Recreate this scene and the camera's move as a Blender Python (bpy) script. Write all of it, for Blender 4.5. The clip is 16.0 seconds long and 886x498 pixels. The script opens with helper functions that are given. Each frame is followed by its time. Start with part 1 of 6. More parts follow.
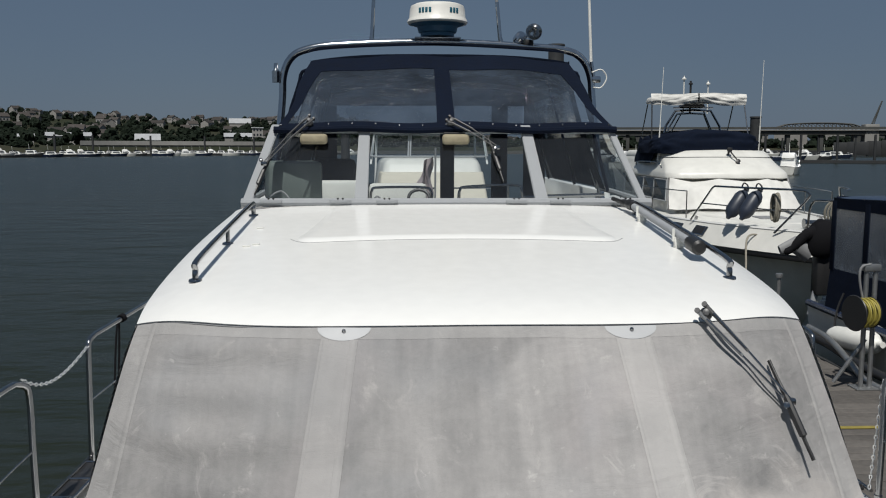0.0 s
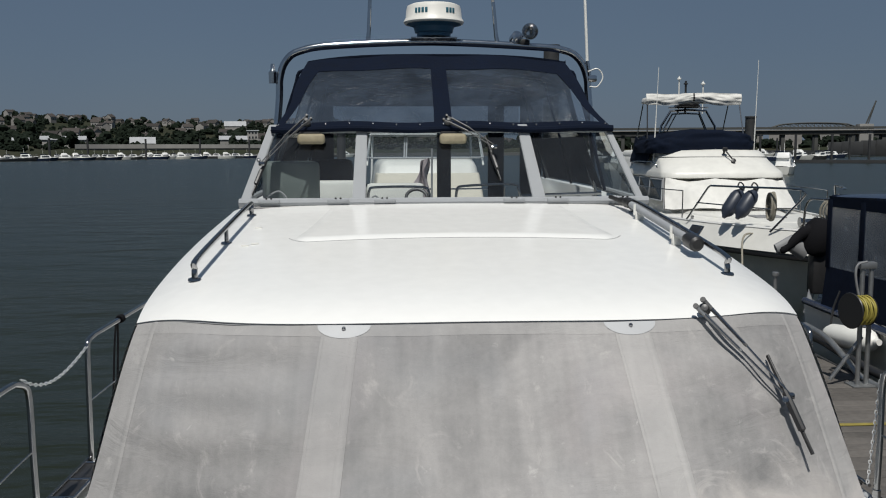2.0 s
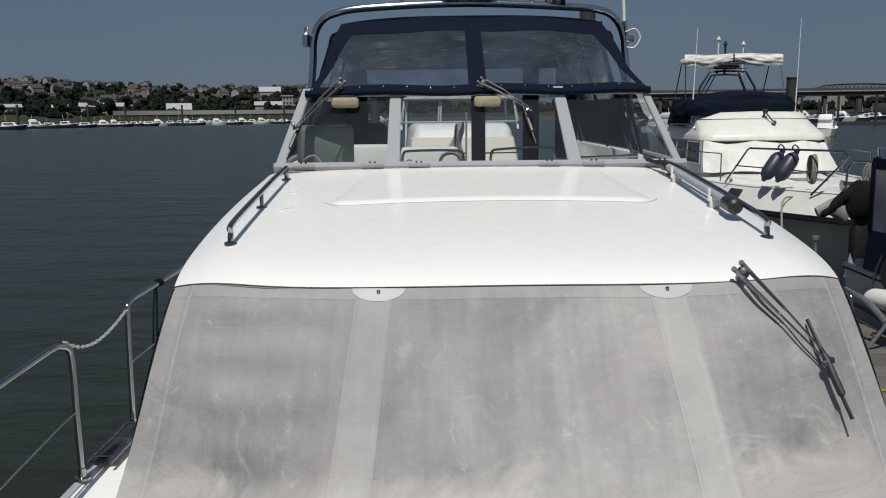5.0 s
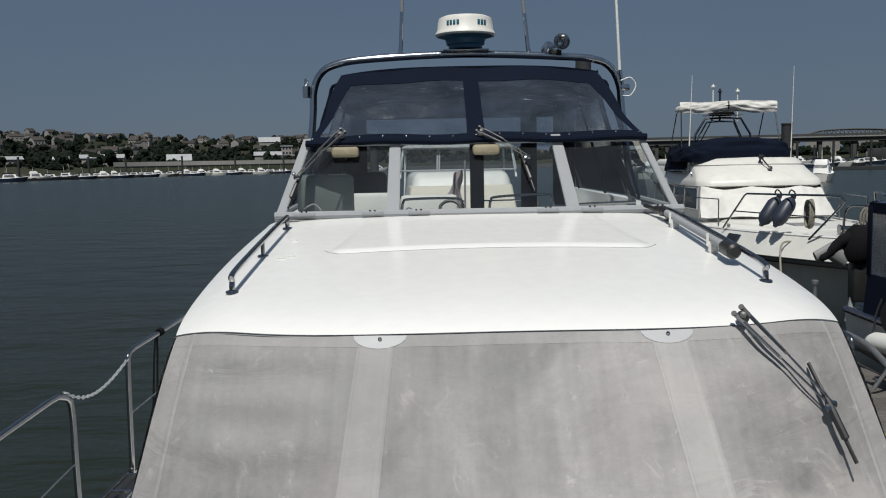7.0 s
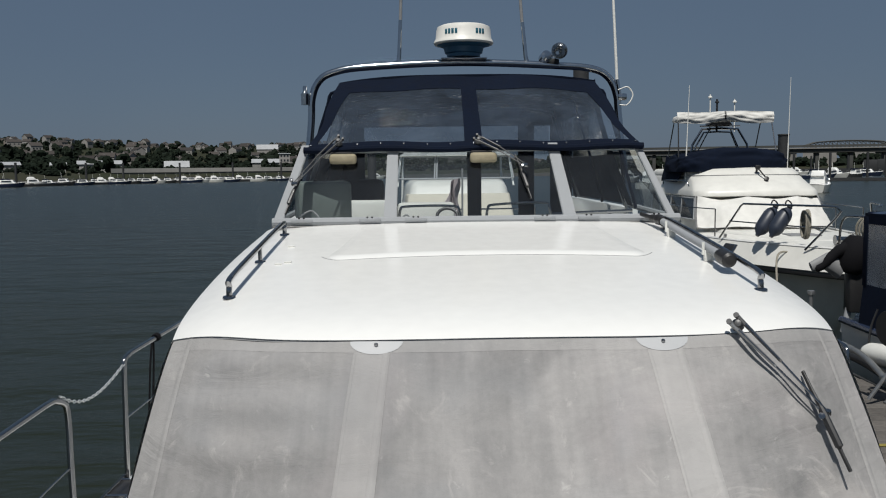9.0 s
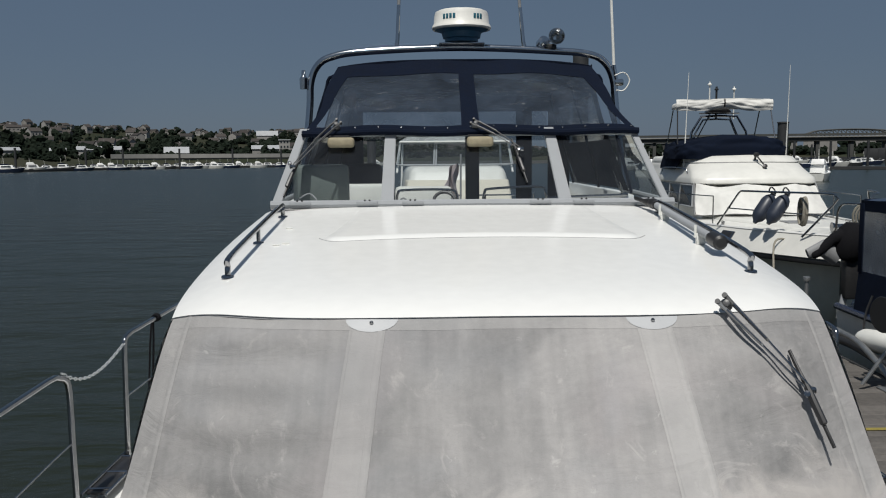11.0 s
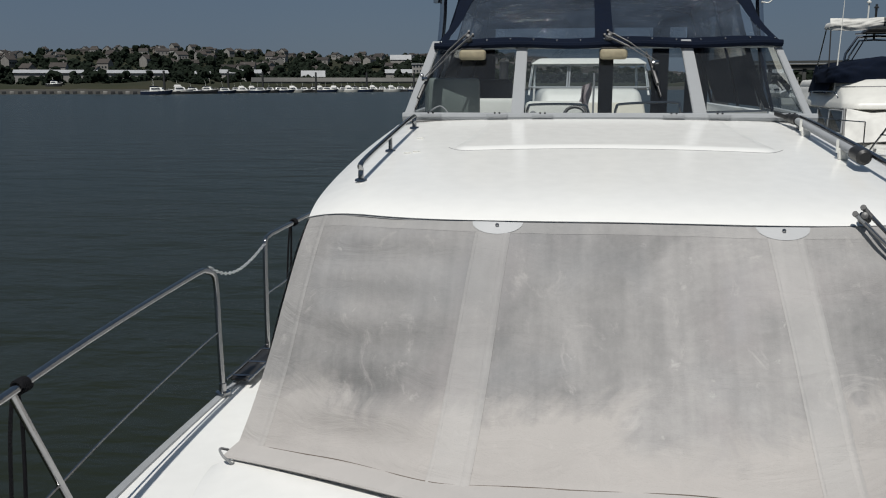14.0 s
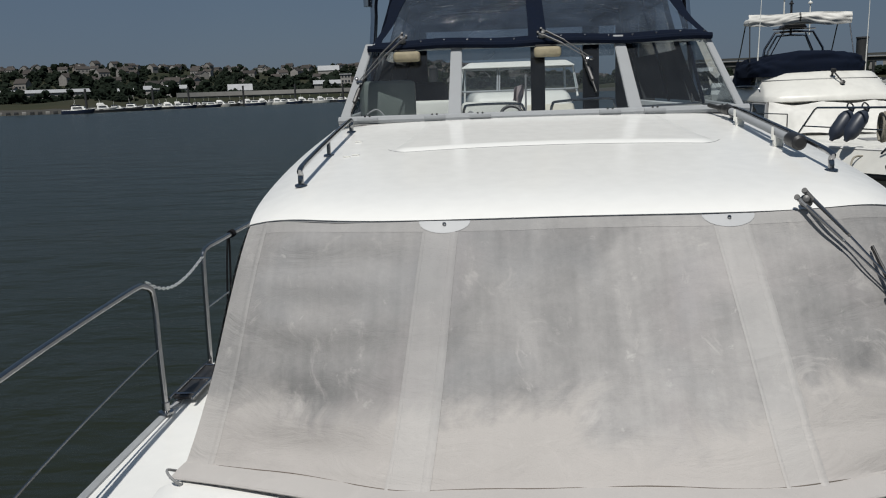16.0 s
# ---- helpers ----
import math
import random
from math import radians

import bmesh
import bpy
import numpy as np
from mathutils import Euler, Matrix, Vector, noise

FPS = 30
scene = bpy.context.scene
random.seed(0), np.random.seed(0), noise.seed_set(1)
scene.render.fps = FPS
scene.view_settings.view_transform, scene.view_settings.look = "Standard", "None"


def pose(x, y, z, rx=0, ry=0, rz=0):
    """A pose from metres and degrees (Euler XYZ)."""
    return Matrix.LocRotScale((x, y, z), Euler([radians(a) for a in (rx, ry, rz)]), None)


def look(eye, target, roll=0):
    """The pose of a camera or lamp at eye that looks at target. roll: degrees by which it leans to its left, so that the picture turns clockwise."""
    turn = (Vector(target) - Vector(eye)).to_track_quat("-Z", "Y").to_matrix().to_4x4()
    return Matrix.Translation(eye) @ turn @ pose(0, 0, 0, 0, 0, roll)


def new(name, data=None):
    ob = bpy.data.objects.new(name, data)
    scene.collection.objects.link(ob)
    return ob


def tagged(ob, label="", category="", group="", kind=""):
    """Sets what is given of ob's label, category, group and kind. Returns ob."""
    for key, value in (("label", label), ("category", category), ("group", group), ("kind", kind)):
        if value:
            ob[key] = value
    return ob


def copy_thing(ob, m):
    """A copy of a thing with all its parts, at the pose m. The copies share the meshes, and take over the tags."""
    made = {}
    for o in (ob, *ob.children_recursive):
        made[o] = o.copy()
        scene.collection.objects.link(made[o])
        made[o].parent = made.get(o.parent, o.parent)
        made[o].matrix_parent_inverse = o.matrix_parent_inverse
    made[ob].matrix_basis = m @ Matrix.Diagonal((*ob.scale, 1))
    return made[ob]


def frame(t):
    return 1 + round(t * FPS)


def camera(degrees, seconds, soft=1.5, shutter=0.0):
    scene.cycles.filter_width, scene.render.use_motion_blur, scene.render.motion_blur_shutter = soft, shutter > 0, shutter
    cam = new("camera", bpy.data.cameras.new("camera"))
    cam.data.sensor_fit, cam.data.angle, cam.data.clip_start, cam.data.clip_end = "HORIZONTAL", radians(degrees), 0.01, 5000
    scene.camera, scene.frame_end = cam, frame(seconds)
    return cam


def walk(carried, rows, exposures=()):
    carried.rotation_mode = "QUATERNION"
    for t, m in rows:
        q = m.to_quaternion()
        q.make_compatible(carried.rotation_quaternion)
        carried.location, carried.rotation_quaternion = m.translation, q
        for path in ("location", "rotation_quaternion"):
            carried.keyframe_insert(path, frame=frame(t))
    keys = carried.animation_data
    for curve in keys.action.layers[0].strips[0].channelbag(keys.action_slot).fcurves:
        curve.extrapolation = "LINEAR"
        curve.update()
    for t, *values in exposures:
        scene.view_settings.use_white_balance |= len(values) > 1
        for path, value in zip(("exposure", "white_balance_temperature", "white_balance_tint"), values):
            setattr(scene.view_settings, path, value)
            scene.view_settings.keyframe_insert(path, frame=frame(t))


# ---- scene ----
cam = camera(53.4, 16.0, soft=1.1)

PATH = [
    (0, (-0.273, 0.435, 2.871), (-0.18, 2.419, 2.639), 0.1),
    (0.5, (-0.277, 0.437, 2.869), (-0.191, 2.422, 2.644), 0.3),
    (1, (-0.282, 0.442, 2.865), (-0.187, 2.43, 2.665), 0.2),
    (1.5, (-0.285, 0.429, 2.867), (-0.193, 2.414, 2.636), -0.5),
    (2, (-0.285, 0.425, 2.856), (-0.183, 2.409, 2.628), -0.2),
    (2.5, (-0.279, 0.44, 2.852), (-0.192, 2.419, 2.58), -0.1),
    (3, (-0.271, 0.448, 2.854), (-0.196, 2.425, 2.558), 0.1),
    (3.5, (-0.277, 0.457, 2.853), (-0.212, 2.434, 2.559), -0.2),
    (4, (-0.279, 0.441, 2.851), (-0.227, 2.416, 2.54), -0.2),
    (6.5, (-0.291, 0.431, 2.848), (-0.296, 2.416, 2.607), -1.3),
    (7, (-0.289, 0.417, 2.848), (-0.263, 2.407, 2.649), -1.1),
    (7.5, (-0.292, 0.401, 2.846), (-0.268, 2.388, 2.626), -1.3),
    (8, (-0.291, 0.397, 2.844), (-0.265, 2.384, 2.617), -1.1),
    (8.5, (-0.29, 0.395, 2.843), (-0.265, 2.384, 2.636), -0.9),
    (9, (-0.288, 0.403, 2.842), (-0.255, 2.395, 2.662), -0.7),
    (9.5, (-0.287, 0.4, 2.842), (-0.248, 2.392, 2.669), -0.5),
    (12, (-0.262, 0.315, 2.791), (-0.248, 2.293, 2.492), -0.4),
    (12.5, (-0.266, 0.327, 2.772), (-0.309, 2.293, 2.408), -0.5),
    (13, (-0.265, 0.339, 2.754), (-0.347, 2.297, 2.356), -0.4),
    (13.5, (-0.263, 0.299, 2.751), (-0.445, 2.252, 2.362), -0.1),
    (14, (-0.256, 0.263, 2.747), (-0.513, 2.211, 2.375), -0.1),
    (14.5, (-0.259, 0.256, 2.737), (-0.572, 2.196, 2.365), -0.6),
    (15, (-0.252, 0.255, 2.737), (-0.535, 2.203, 2.385), -1.5),
    (15.5, (-0.258, 0.267, 2.727), (-0.386, 2.249, 2.49), -1.8),
    (16, (-0.302, 0.317, 2.711), (-0.416, 2.281, 2.354), -2.0),
]
walk(cam, [(t, look(eye, target, roll)) for t, eye, target, roll in PATH],
     exposures=[(0, 0.0), (12.5, 0.0), (13.0, -0.14), (13.5, -0.04), (14.5, -0.07), (16.0, -0.05)])

# ---- world and sun ----
world = bpy.data.worlds.new("sky")
scene.world = world
world.use_nodes = True
wn = world.node_tree
sky = wn.nodes.new("ShaderNodeTexSky")
sky.sky_type = "NISHITA"
sky.sun_disc = False
SUN_EL, SUN_AZ = radians(60), radians(191)      # azimuth clockwise from +y
sky.sun_elevation, sky.sun_rotation = SUN_EL, SUN_AZ
sky.air_density, sky.dust_density, sky.ozone_density = 1.0, 0.6, 2.0
back = wn.nodes["Background"]
# thin slate-coloured high cloud over the clear sky
haze = wn.nodes.new("ShaderNodeMix")
haze.data_type = "RGBA"
haze.inputs["B"].default_value = (1.86, 2.72, 4.05, 1)
wtc, wnz, wmap = wn.nodes.new("ShaderNodeTexCoord"), wn.nodes.new("ShaderNodeTexNoise"), wn.nodes.new("ShaderNodeMapRange")
wnz.inputs["Scale"].default_value, wnz.inputs["Detail"].default_value = 2.2, 3
wmap.inputs["To Min"].default_value, wmap.inputs["To Max"].default_value = 0.74, 0.94
wn.links.new(wtc.outputs["Generated"], wnz.inputs["Vector"])
wn.links.new(wnz.outputs["Fac"], wmap.inputs["Value"])
wn.links.new(wmap.outputs[0], haze.inputs["Factor"])
wn.links.new(sky.outputs[0], haze.inputs["A"])
wn.links.new(haze.outputs["Result"], back.inputs["Color"])
back.inputs["Strength"].default_value = 0.0465
sun = new("sun", bpy.data.lights.new("sun", "SUN"))
sun.data.energy, sun.data.angle, sun.data.color = 3.95, radians(0.55), (1.0, 0.97, 0.915)
sdir = Vector((math.sin(SUN_AZ) * math.cos(SUN_EL), math.cos(SUN_AZ) * math.cos(SUN_EL), math.sin(SUN_EL)))
sun.matrix_world = look(sdir * 50, (0, 0, 0))


# ---- materials ----
def mat(name, color, rough=0.5, metal=0.0, scale=8.0, amount=0.12, bump=0.0, bump_scale=60.0, second=None, vary=0.0, island=0.0, coat=0.0, big=0.6, spec=0.5):
    """A surface with colour variation at two scales, optional relief and a random value per object or island."""
    m = bpy.data.materials.new(name)
    m.use_nodes = True
    n, l = m.node_tree.nodes, m.node_tree.links
    b = n["Principled BSDF"]
    tc = n.new("ShaderNodeTexCoord")
    n1, n2 = n.new("ShaderNodeTexNoise"), n.new("ShaderNodeTexNoise")
    n1.inputs["Scale"].default_value, n2.inputs["Scale"].default_value = scale, big
    n1.inputs["Detail"].default_value, n2.inputs["Detail"].default_value = 6, 4
    for k in (n1, n2):
        l.new(tc.outputs["Object"], k.inputs["Vector"])
    add = n.new("ShaderNodeMath")
    add.operation = "ADD"
    l.new(n1.outputs["Fac"], add.inputs[0])
    l.new(n2.outputs["Fac"], add.inputs[1])
    last = add.outputs[0]
    if vary or island:
        src = n.new("ShaderNodeObjectInfo").outputs["Random"] if vary else n.new("ShaderNodeNewGeometry").outputs["Random Per Island"]
        k = n.new("ShaderNodeMath")
        k.operation = "MULTIPLY_ADD"
        k.inputs[1].default_value = vary or island
        l.new(src, k.inputs[0])
        l.new(last, k.inputs[2])
        sub = n.new("ShaderNodeMath")
        sub.operation = "SUBTRACT"
        sub.inputs[1].default_value = (vary or island) / 2
        l.new(k.outputs[0], sub.inputs[0])
        last = sub.outputs[0]
    mr = n.new("ShaderNodeMapRange")
    mr.inputs["From Min"].default_value, mr.inputs["From Max"].default_value = 0.55, 1.45
    l.new(last, mr.inputs["Value"])
    mix = n.new("ShaderNodeMix")
    mix.data_type = "RGBA"
    c = Vector(color)
    c2 = Vector(second) if second else c * (1 - amount)
    c1 = c * (1 + amount * 0.4) if not second else c
    mix.inputs["A"].default_value = (*c2, 1)
    mix.inputs["B"].default_value = (*[min(v, 0.9) for v in c1], 1)
    l.new(mr.outputs[0], mix.inputs["Factor"])
    l.new(mix.outputs["Result"], b.inputs["Base Color"])
    b.inputs["Roughness"].default_value, b.inputs["Metallic"].default_value = rough, metal
    b.inputs["Coat Weight"].default_value = coat
    b.inputs["Specular IOR Level"].default_value = spec
    b.inputs["Coat Roughness"].default_value = 0.12
    rr = n.new("ShaderNodeMapRange")
    rr.inputs["To Min"].default_value, rr.inputs["To Max"].default_value = rough * 0.8, min(1, rough * 1.2)
    l.new(n1.outputs["Fac"], rr.inputs["Value"])
    l.new(rr.outputs[0], b.inputs["Roughness"])
    if bump:
        nb, bp = n.new("ShaderNodeTexNoise"), n.new("ShaderNodeBump")
        nb.inputs["Scale"].default_value, nb.inputs["Detail"].default_value = bump_scale, 5
        l.new(tc.outputs["Object"], nb.inputs["Vector"])
        bp.inputs["Strength"].default_value, bp.inputs["Distance"].default_value = bump, 0.02
        l.new(nb.outputs["Fac"], bp.inputs["Height"])
        l.new(bp.outputs[0], b.inputs["Normal"])
    return m


def clear(name, tint, gloss_rough=0.03, wrinkle=0.0, film=0.0, film_color=(0.6, 0.62, 0.63), crease=0.0):
    """A thin clear sheet: see-through, a mirror at grazing angles, with a dusty film and wrinkles where asked."""
    m = bpy.data.materials.new(name)
    m.use_nodes = True
    n, l = m.node_tree.nodes, m.node_tree.links
    n.remove(n["Principled BSDF"])
    out = n["Material Output"]
    tr, gl, df = n.new("ShaderNodeBsdfTransparent"), n.new("ShaderNodeBsdfGlossy"), n.new("ShaderNodeBsdfDiffuse")
    tr.inputs["Color"].default_value = (*tint, 1)
    gl.inputs["Roughness"].default_value = gloss_rough
    df.inputs["Color"].default_value = (*film_color, 1)
    lw, pw, fr = n.new("ShaderNodeLayerWeight"), n.new("ShaderNodeMath"), n.new("ShaderNodeMath")
    pw.operation, fr.operation = "POWER", "MULTIPLY_ADD"
    pw.inputs[1].default_value, fr.inputs[1].default_value, fr.inputs[2].default_value = 4.0, 0.9, 0.045
    l.new(lw.outputs["Facing"], pw.inputs[0])
    l.new(pw.outputs[0], fr.inputs[0])
    m1, m2 = n.new("ShaderNodeMixShader"), n.new("ShaderNodeMixShader")
    tc, nz = n.new("ShaderNodeTexCoord"), n.new("ShaderNodeTexNoise")
    nz.inputs["Scale"].default_value, nz.inputs["Detail"].default_value = 5.0, 6
    nz.inputs["Distortion"].default_value = 0.6
    l.new(tc.outputs["Object"], nz.inputs["Vector"])
    mr = n.new("ShaderNodeMapRange")
    mr.inputs["From Min"].default_value, mr.inputs["From Max"].default_value = 0.35, 0.75
    mr.inputs["To Min"].default_value, mr.inputs["To Max"].default_value = film * 0.55, film
    l.new(nz.outputs["Fac"], mr.inputs["Value"])
    l.new(mr.outputs[0], m1.inputs[0])
    l.new(tr.outputs[0], m1.inputs[1])
    l.new(df.outputs[0], m1.inputs[2])
    l.new(fr.outputs[0], m2.inputs[0])
    l.new(m1.outputs[0], m2.inputs[1])
    l.new(gl.outputs[0], m2.inputs[2])
    if wrinkle:
        w, bp = n.new("ShaderNodeTexNoise"), n.new("ShaderNodeBump")
        w.inputs["Scale"].default_value, w.inputs["Detail"].default_value = 5.5, 3
        w.inputs["Distortion"].default_value = 1.2
        l.new(tc.outputs["Object"], w.inputs["Vector"])
        bp.inputs["Strength"].default_value, bp.inputs["Distance"].default_value = wrinkle, 0.1
        l.new(w.outputs["Fac"], bp.inputs["Height"])
        l.new(bp.outputs[0], gl.inputs["Normal"])
        l.new(bp.outputs[0], lw.inputs["Normal"])
        if crease:
            # sharp crumples in scattered patches
            c1, c2, cr, mu, b2 = n.new("ShaderNodeTexNoise"), n.new("ShaderNodeTexNoise"), n.new("ShaderNodeMapRange"), n.new("ShaderNodeMath"), n.new("ShaderNodeBump")
            c1.inputs["Scale"].default_value, c1.inputs["Detail"].default_value, c1.inputs["Distortion"].default_value = 9.0, 3, 1.6
            c2.inputs["Scale"].default_value, c2.inputs["Detail"].default_value = 2.3, 1
            cr.inputs["From Min"].default_value, cr.inputs["From Max"].default_value = 0.46, 0.60
            mu.operation = "MULTIPLY"
            b2.inputs["Strength"].default_value, b2.inputs["Distance"].default_value = crease, 0.34
            l.new(tc.outputs["Object"], c1.inputs["Vector"])
            l.new(tc.outputs["Object"], c2.inputs["Vector"])
            l.new(c2.outputs["Fac"], cr.inputs["Value"])
            l.new(c1.outputs["Fac"], mu.inputs[0])
            l.new(cr.outputs[0], mu.inputs[1])
            l.new(mu.outputs[0], b2.inputs["Height"])
            l.new(bp.outputs[0], b2.inputs["Normal"])
            l.new(b2.outputs[0], gl.inputs["Normal"])
    l.new(m2.outputs[0], out.inputs["Surface"])
    return m


GEL = mat("white_gelcoat", (0.80, 0.80, 0.775), 0.22, scale=14, amount=0.05)
GEL_OLD = mat("aged_gelcoat", (0.74, 0.73, 0.68), 0.4, scale=6, amount=0.12, bump=0.03, big=0.9)
GEL_CREAM = mat("dulled_cream_gelcoat", (0.69, 0.685, 0.64), 0.38, scale=5, amount=0.14, bump=0.02, big=0.8)
# off-white hull colour lowered, so that the topsides' shade sits in the paint
HULL_SHADED = mat("shaded_hull_paint", (0.62, 0.62, 0.58), 0.4, scale=3, amount=0.2, big=0.7)
NAVY = mat("navy_canvas", (0.0040, 0.0078, 0.0190), 0.95, spec=0.12, scale=18, amount=0.35, bump=0.3, bump_scale=14, big=2.0)
NAVY_HULL = mat("navy_paint", (0.02, 0.03, 0.06), 0.25, scale=6, amount=0.3)
CHROME = mat("bright_arch_stainless", (0.62, 0.62, 0.62), 0.13, 1.0, scale=30, amount=0.2, bump=0.02)
STEEL = mat("polished_stainless", (0.36, 0.36, 0.365), 0.17, 1.0, scale=30, amount=0.2, bump=0.02)
CHAIN = mat("bright_chain", (0.80, 0.80, 0.80), 0.35, 0.7, scale=30, amount=0.2)
BRUSHED = mat("dull_wiper_steel", (0.13, 0.13, 0.13), 0.5, 0.5, scale=40, amount=0.25)
SAIL = mat("creased_sail_cloth", (0.68, 0.675, 0.64), 0.8, spec=0.2, scale=7, amount=0.16, bump=0.15, bump_scale=9, big=1.6)
GALV = mat("weathered_galvanised_steel", (0.33, 0.34, 0.345), 0.42, 0.75, scale=18, amount=0.3, bump=0.04)
ALU = mat("anodised_aluminium", (0.31, 0.325, 0.34), 0.75, 0.0, scale=12, amount=0.15, bump=0.03)
BLACK = mat("black_plastic", (0.02, 0.02, 0.021), 0.45, scale=20, amount=0.3)
ROPE_BLACK = mat("black_rope", (0.009, 0.009, 0.011), 0.9, spec=0.15, scale=60, amount=0.4, bump=0.5, bump_scale=150)
ROPE = mat("weathered_rope", (0.30, 0.28, 0.23), 0.9, scale=60, amount=0.4, bump=0.5, bump_scale=150)
GREYRUB = mat("grey_rubber", (0.22, 0.225, 0.23), 0.6, scale=10, amount=0.25)
VINYLW = mat("white_vinyl", (0.74, 0.74, 0.70), 0.5, scale=9, amount=0.12, bump=0.05)
DASHG = mat("grey_green_casing", (0.13, 0.155, 0.145), 0.6, scale=12, amount=0.2)
TAN = mat("yellowed_plastic", (0.31, 0.27, 0.18), 0.7, scale=25, amount=0.4, bump=0.2, bump_scale=40)
TAN_DARK = mat("mildewed_thread", (0.13, 0.11, 0.09), 0.9, scale=20, amount=0.5)
TEAL = mat("teal_lettering_paint", (0.02, 0.12, 0.17), 0.5, scale=20)
BLUEP = mat("blue_plastic", (0.03, 0.11, 0.19), 0.5, scale=20)
YELLOW = mat("yellow_hose", (0.34, 0.29, 0.06), 0.55, scale=20, amount=0.25)
YLINE = mat("yellow_marking_paint", (0.27, 0.22, 0.05), 0.8, scale=12, amount=0.5, bump=0.2)
WOOD = mat("weathered_decking", (0.125, 0.115, 0.105), 0.85, scale=22, amount=0.45, bump=0.35, bump_scale=40, vary=0.5)
PILEM = mat("dark_pile", (0.03, 0.032, 0.034), 0.75, scale=5, amount=0.4, bump=0.4, bump_scale=8)
GLASS = clear("window_glass", (0.74, 0.79, 0.81), 0.01, film=0.05, film_color=(0.34, 0.37, 0.40))
VINYL = clear("clear_vinyl", (0.62, 0.66, 0.71), 0.075, wrinkle=0.16, film=0.24, film_color=(0.155, 0.20, 0.27), crease=1.0)
VINYL_FOG = clear("fogged_vinyl", (0.72, 0.76, 0.80), 0.2, film=0.45, film_color=(0.40, 0.45, 0.52))
VINYL_DULL = clear("dull_vinyl", (0.45, 0.47, 0.48), 0.18, wrinkle=0.03, film=0.18, film_color=(0.08, 0.10, 0.13))
DARKGLASS = mat("dark_window", (0.03, 0.035, 0.04), 0.08, scale=3, amount=0.4)
CONC = mat("weathered_concrete", (0.25, 0.245, 0.23), 0.85, scale=0.5, amount=0.3, big=0.06)
RUST = mat("dark_bridge_steel", (0.062, 0.064, 0.060), 0.8, scale=0.4, amount=0.4, big=0.08)
ROOFW = mat("pale_sheet_roof", (0.38, 0.39, 0.40), 0.6, scale=0.4, amount=0.2, vary=0.4)
ROOFT = mat("clay_roof", (0.047, 0.040, 0.036), 0.9, scale=0.8, amount=0.4, vary=1.3)
WALLH = mat("house_render", (0.17, 0.15, 0.13), 0.85, scale=0.5, amount=0.35, vary=1.0)
TREE = mat("far_foliage", (0.015, 0.0215, 0.0145), 0.95, spec=0.1, scale=0.5, amount=0.55, second=(0.005, 0.009, 0.005), island=0.8, bump=0.9, bump_scale=0.7)
HILL = mat("hillside_scrub", (0.047, 0.043, 0.029), 0.95, spec=0.1, scale=0.05, amount=0.5, second=(0.018, 0.026, 0.012), bump=0.5, bump_scale=0.3, big=0.012)
MUD = mat("river_mud", (0.048, 0.044, 0.034), 0.7, scale=0.2, amount=0.4, big=0.03)


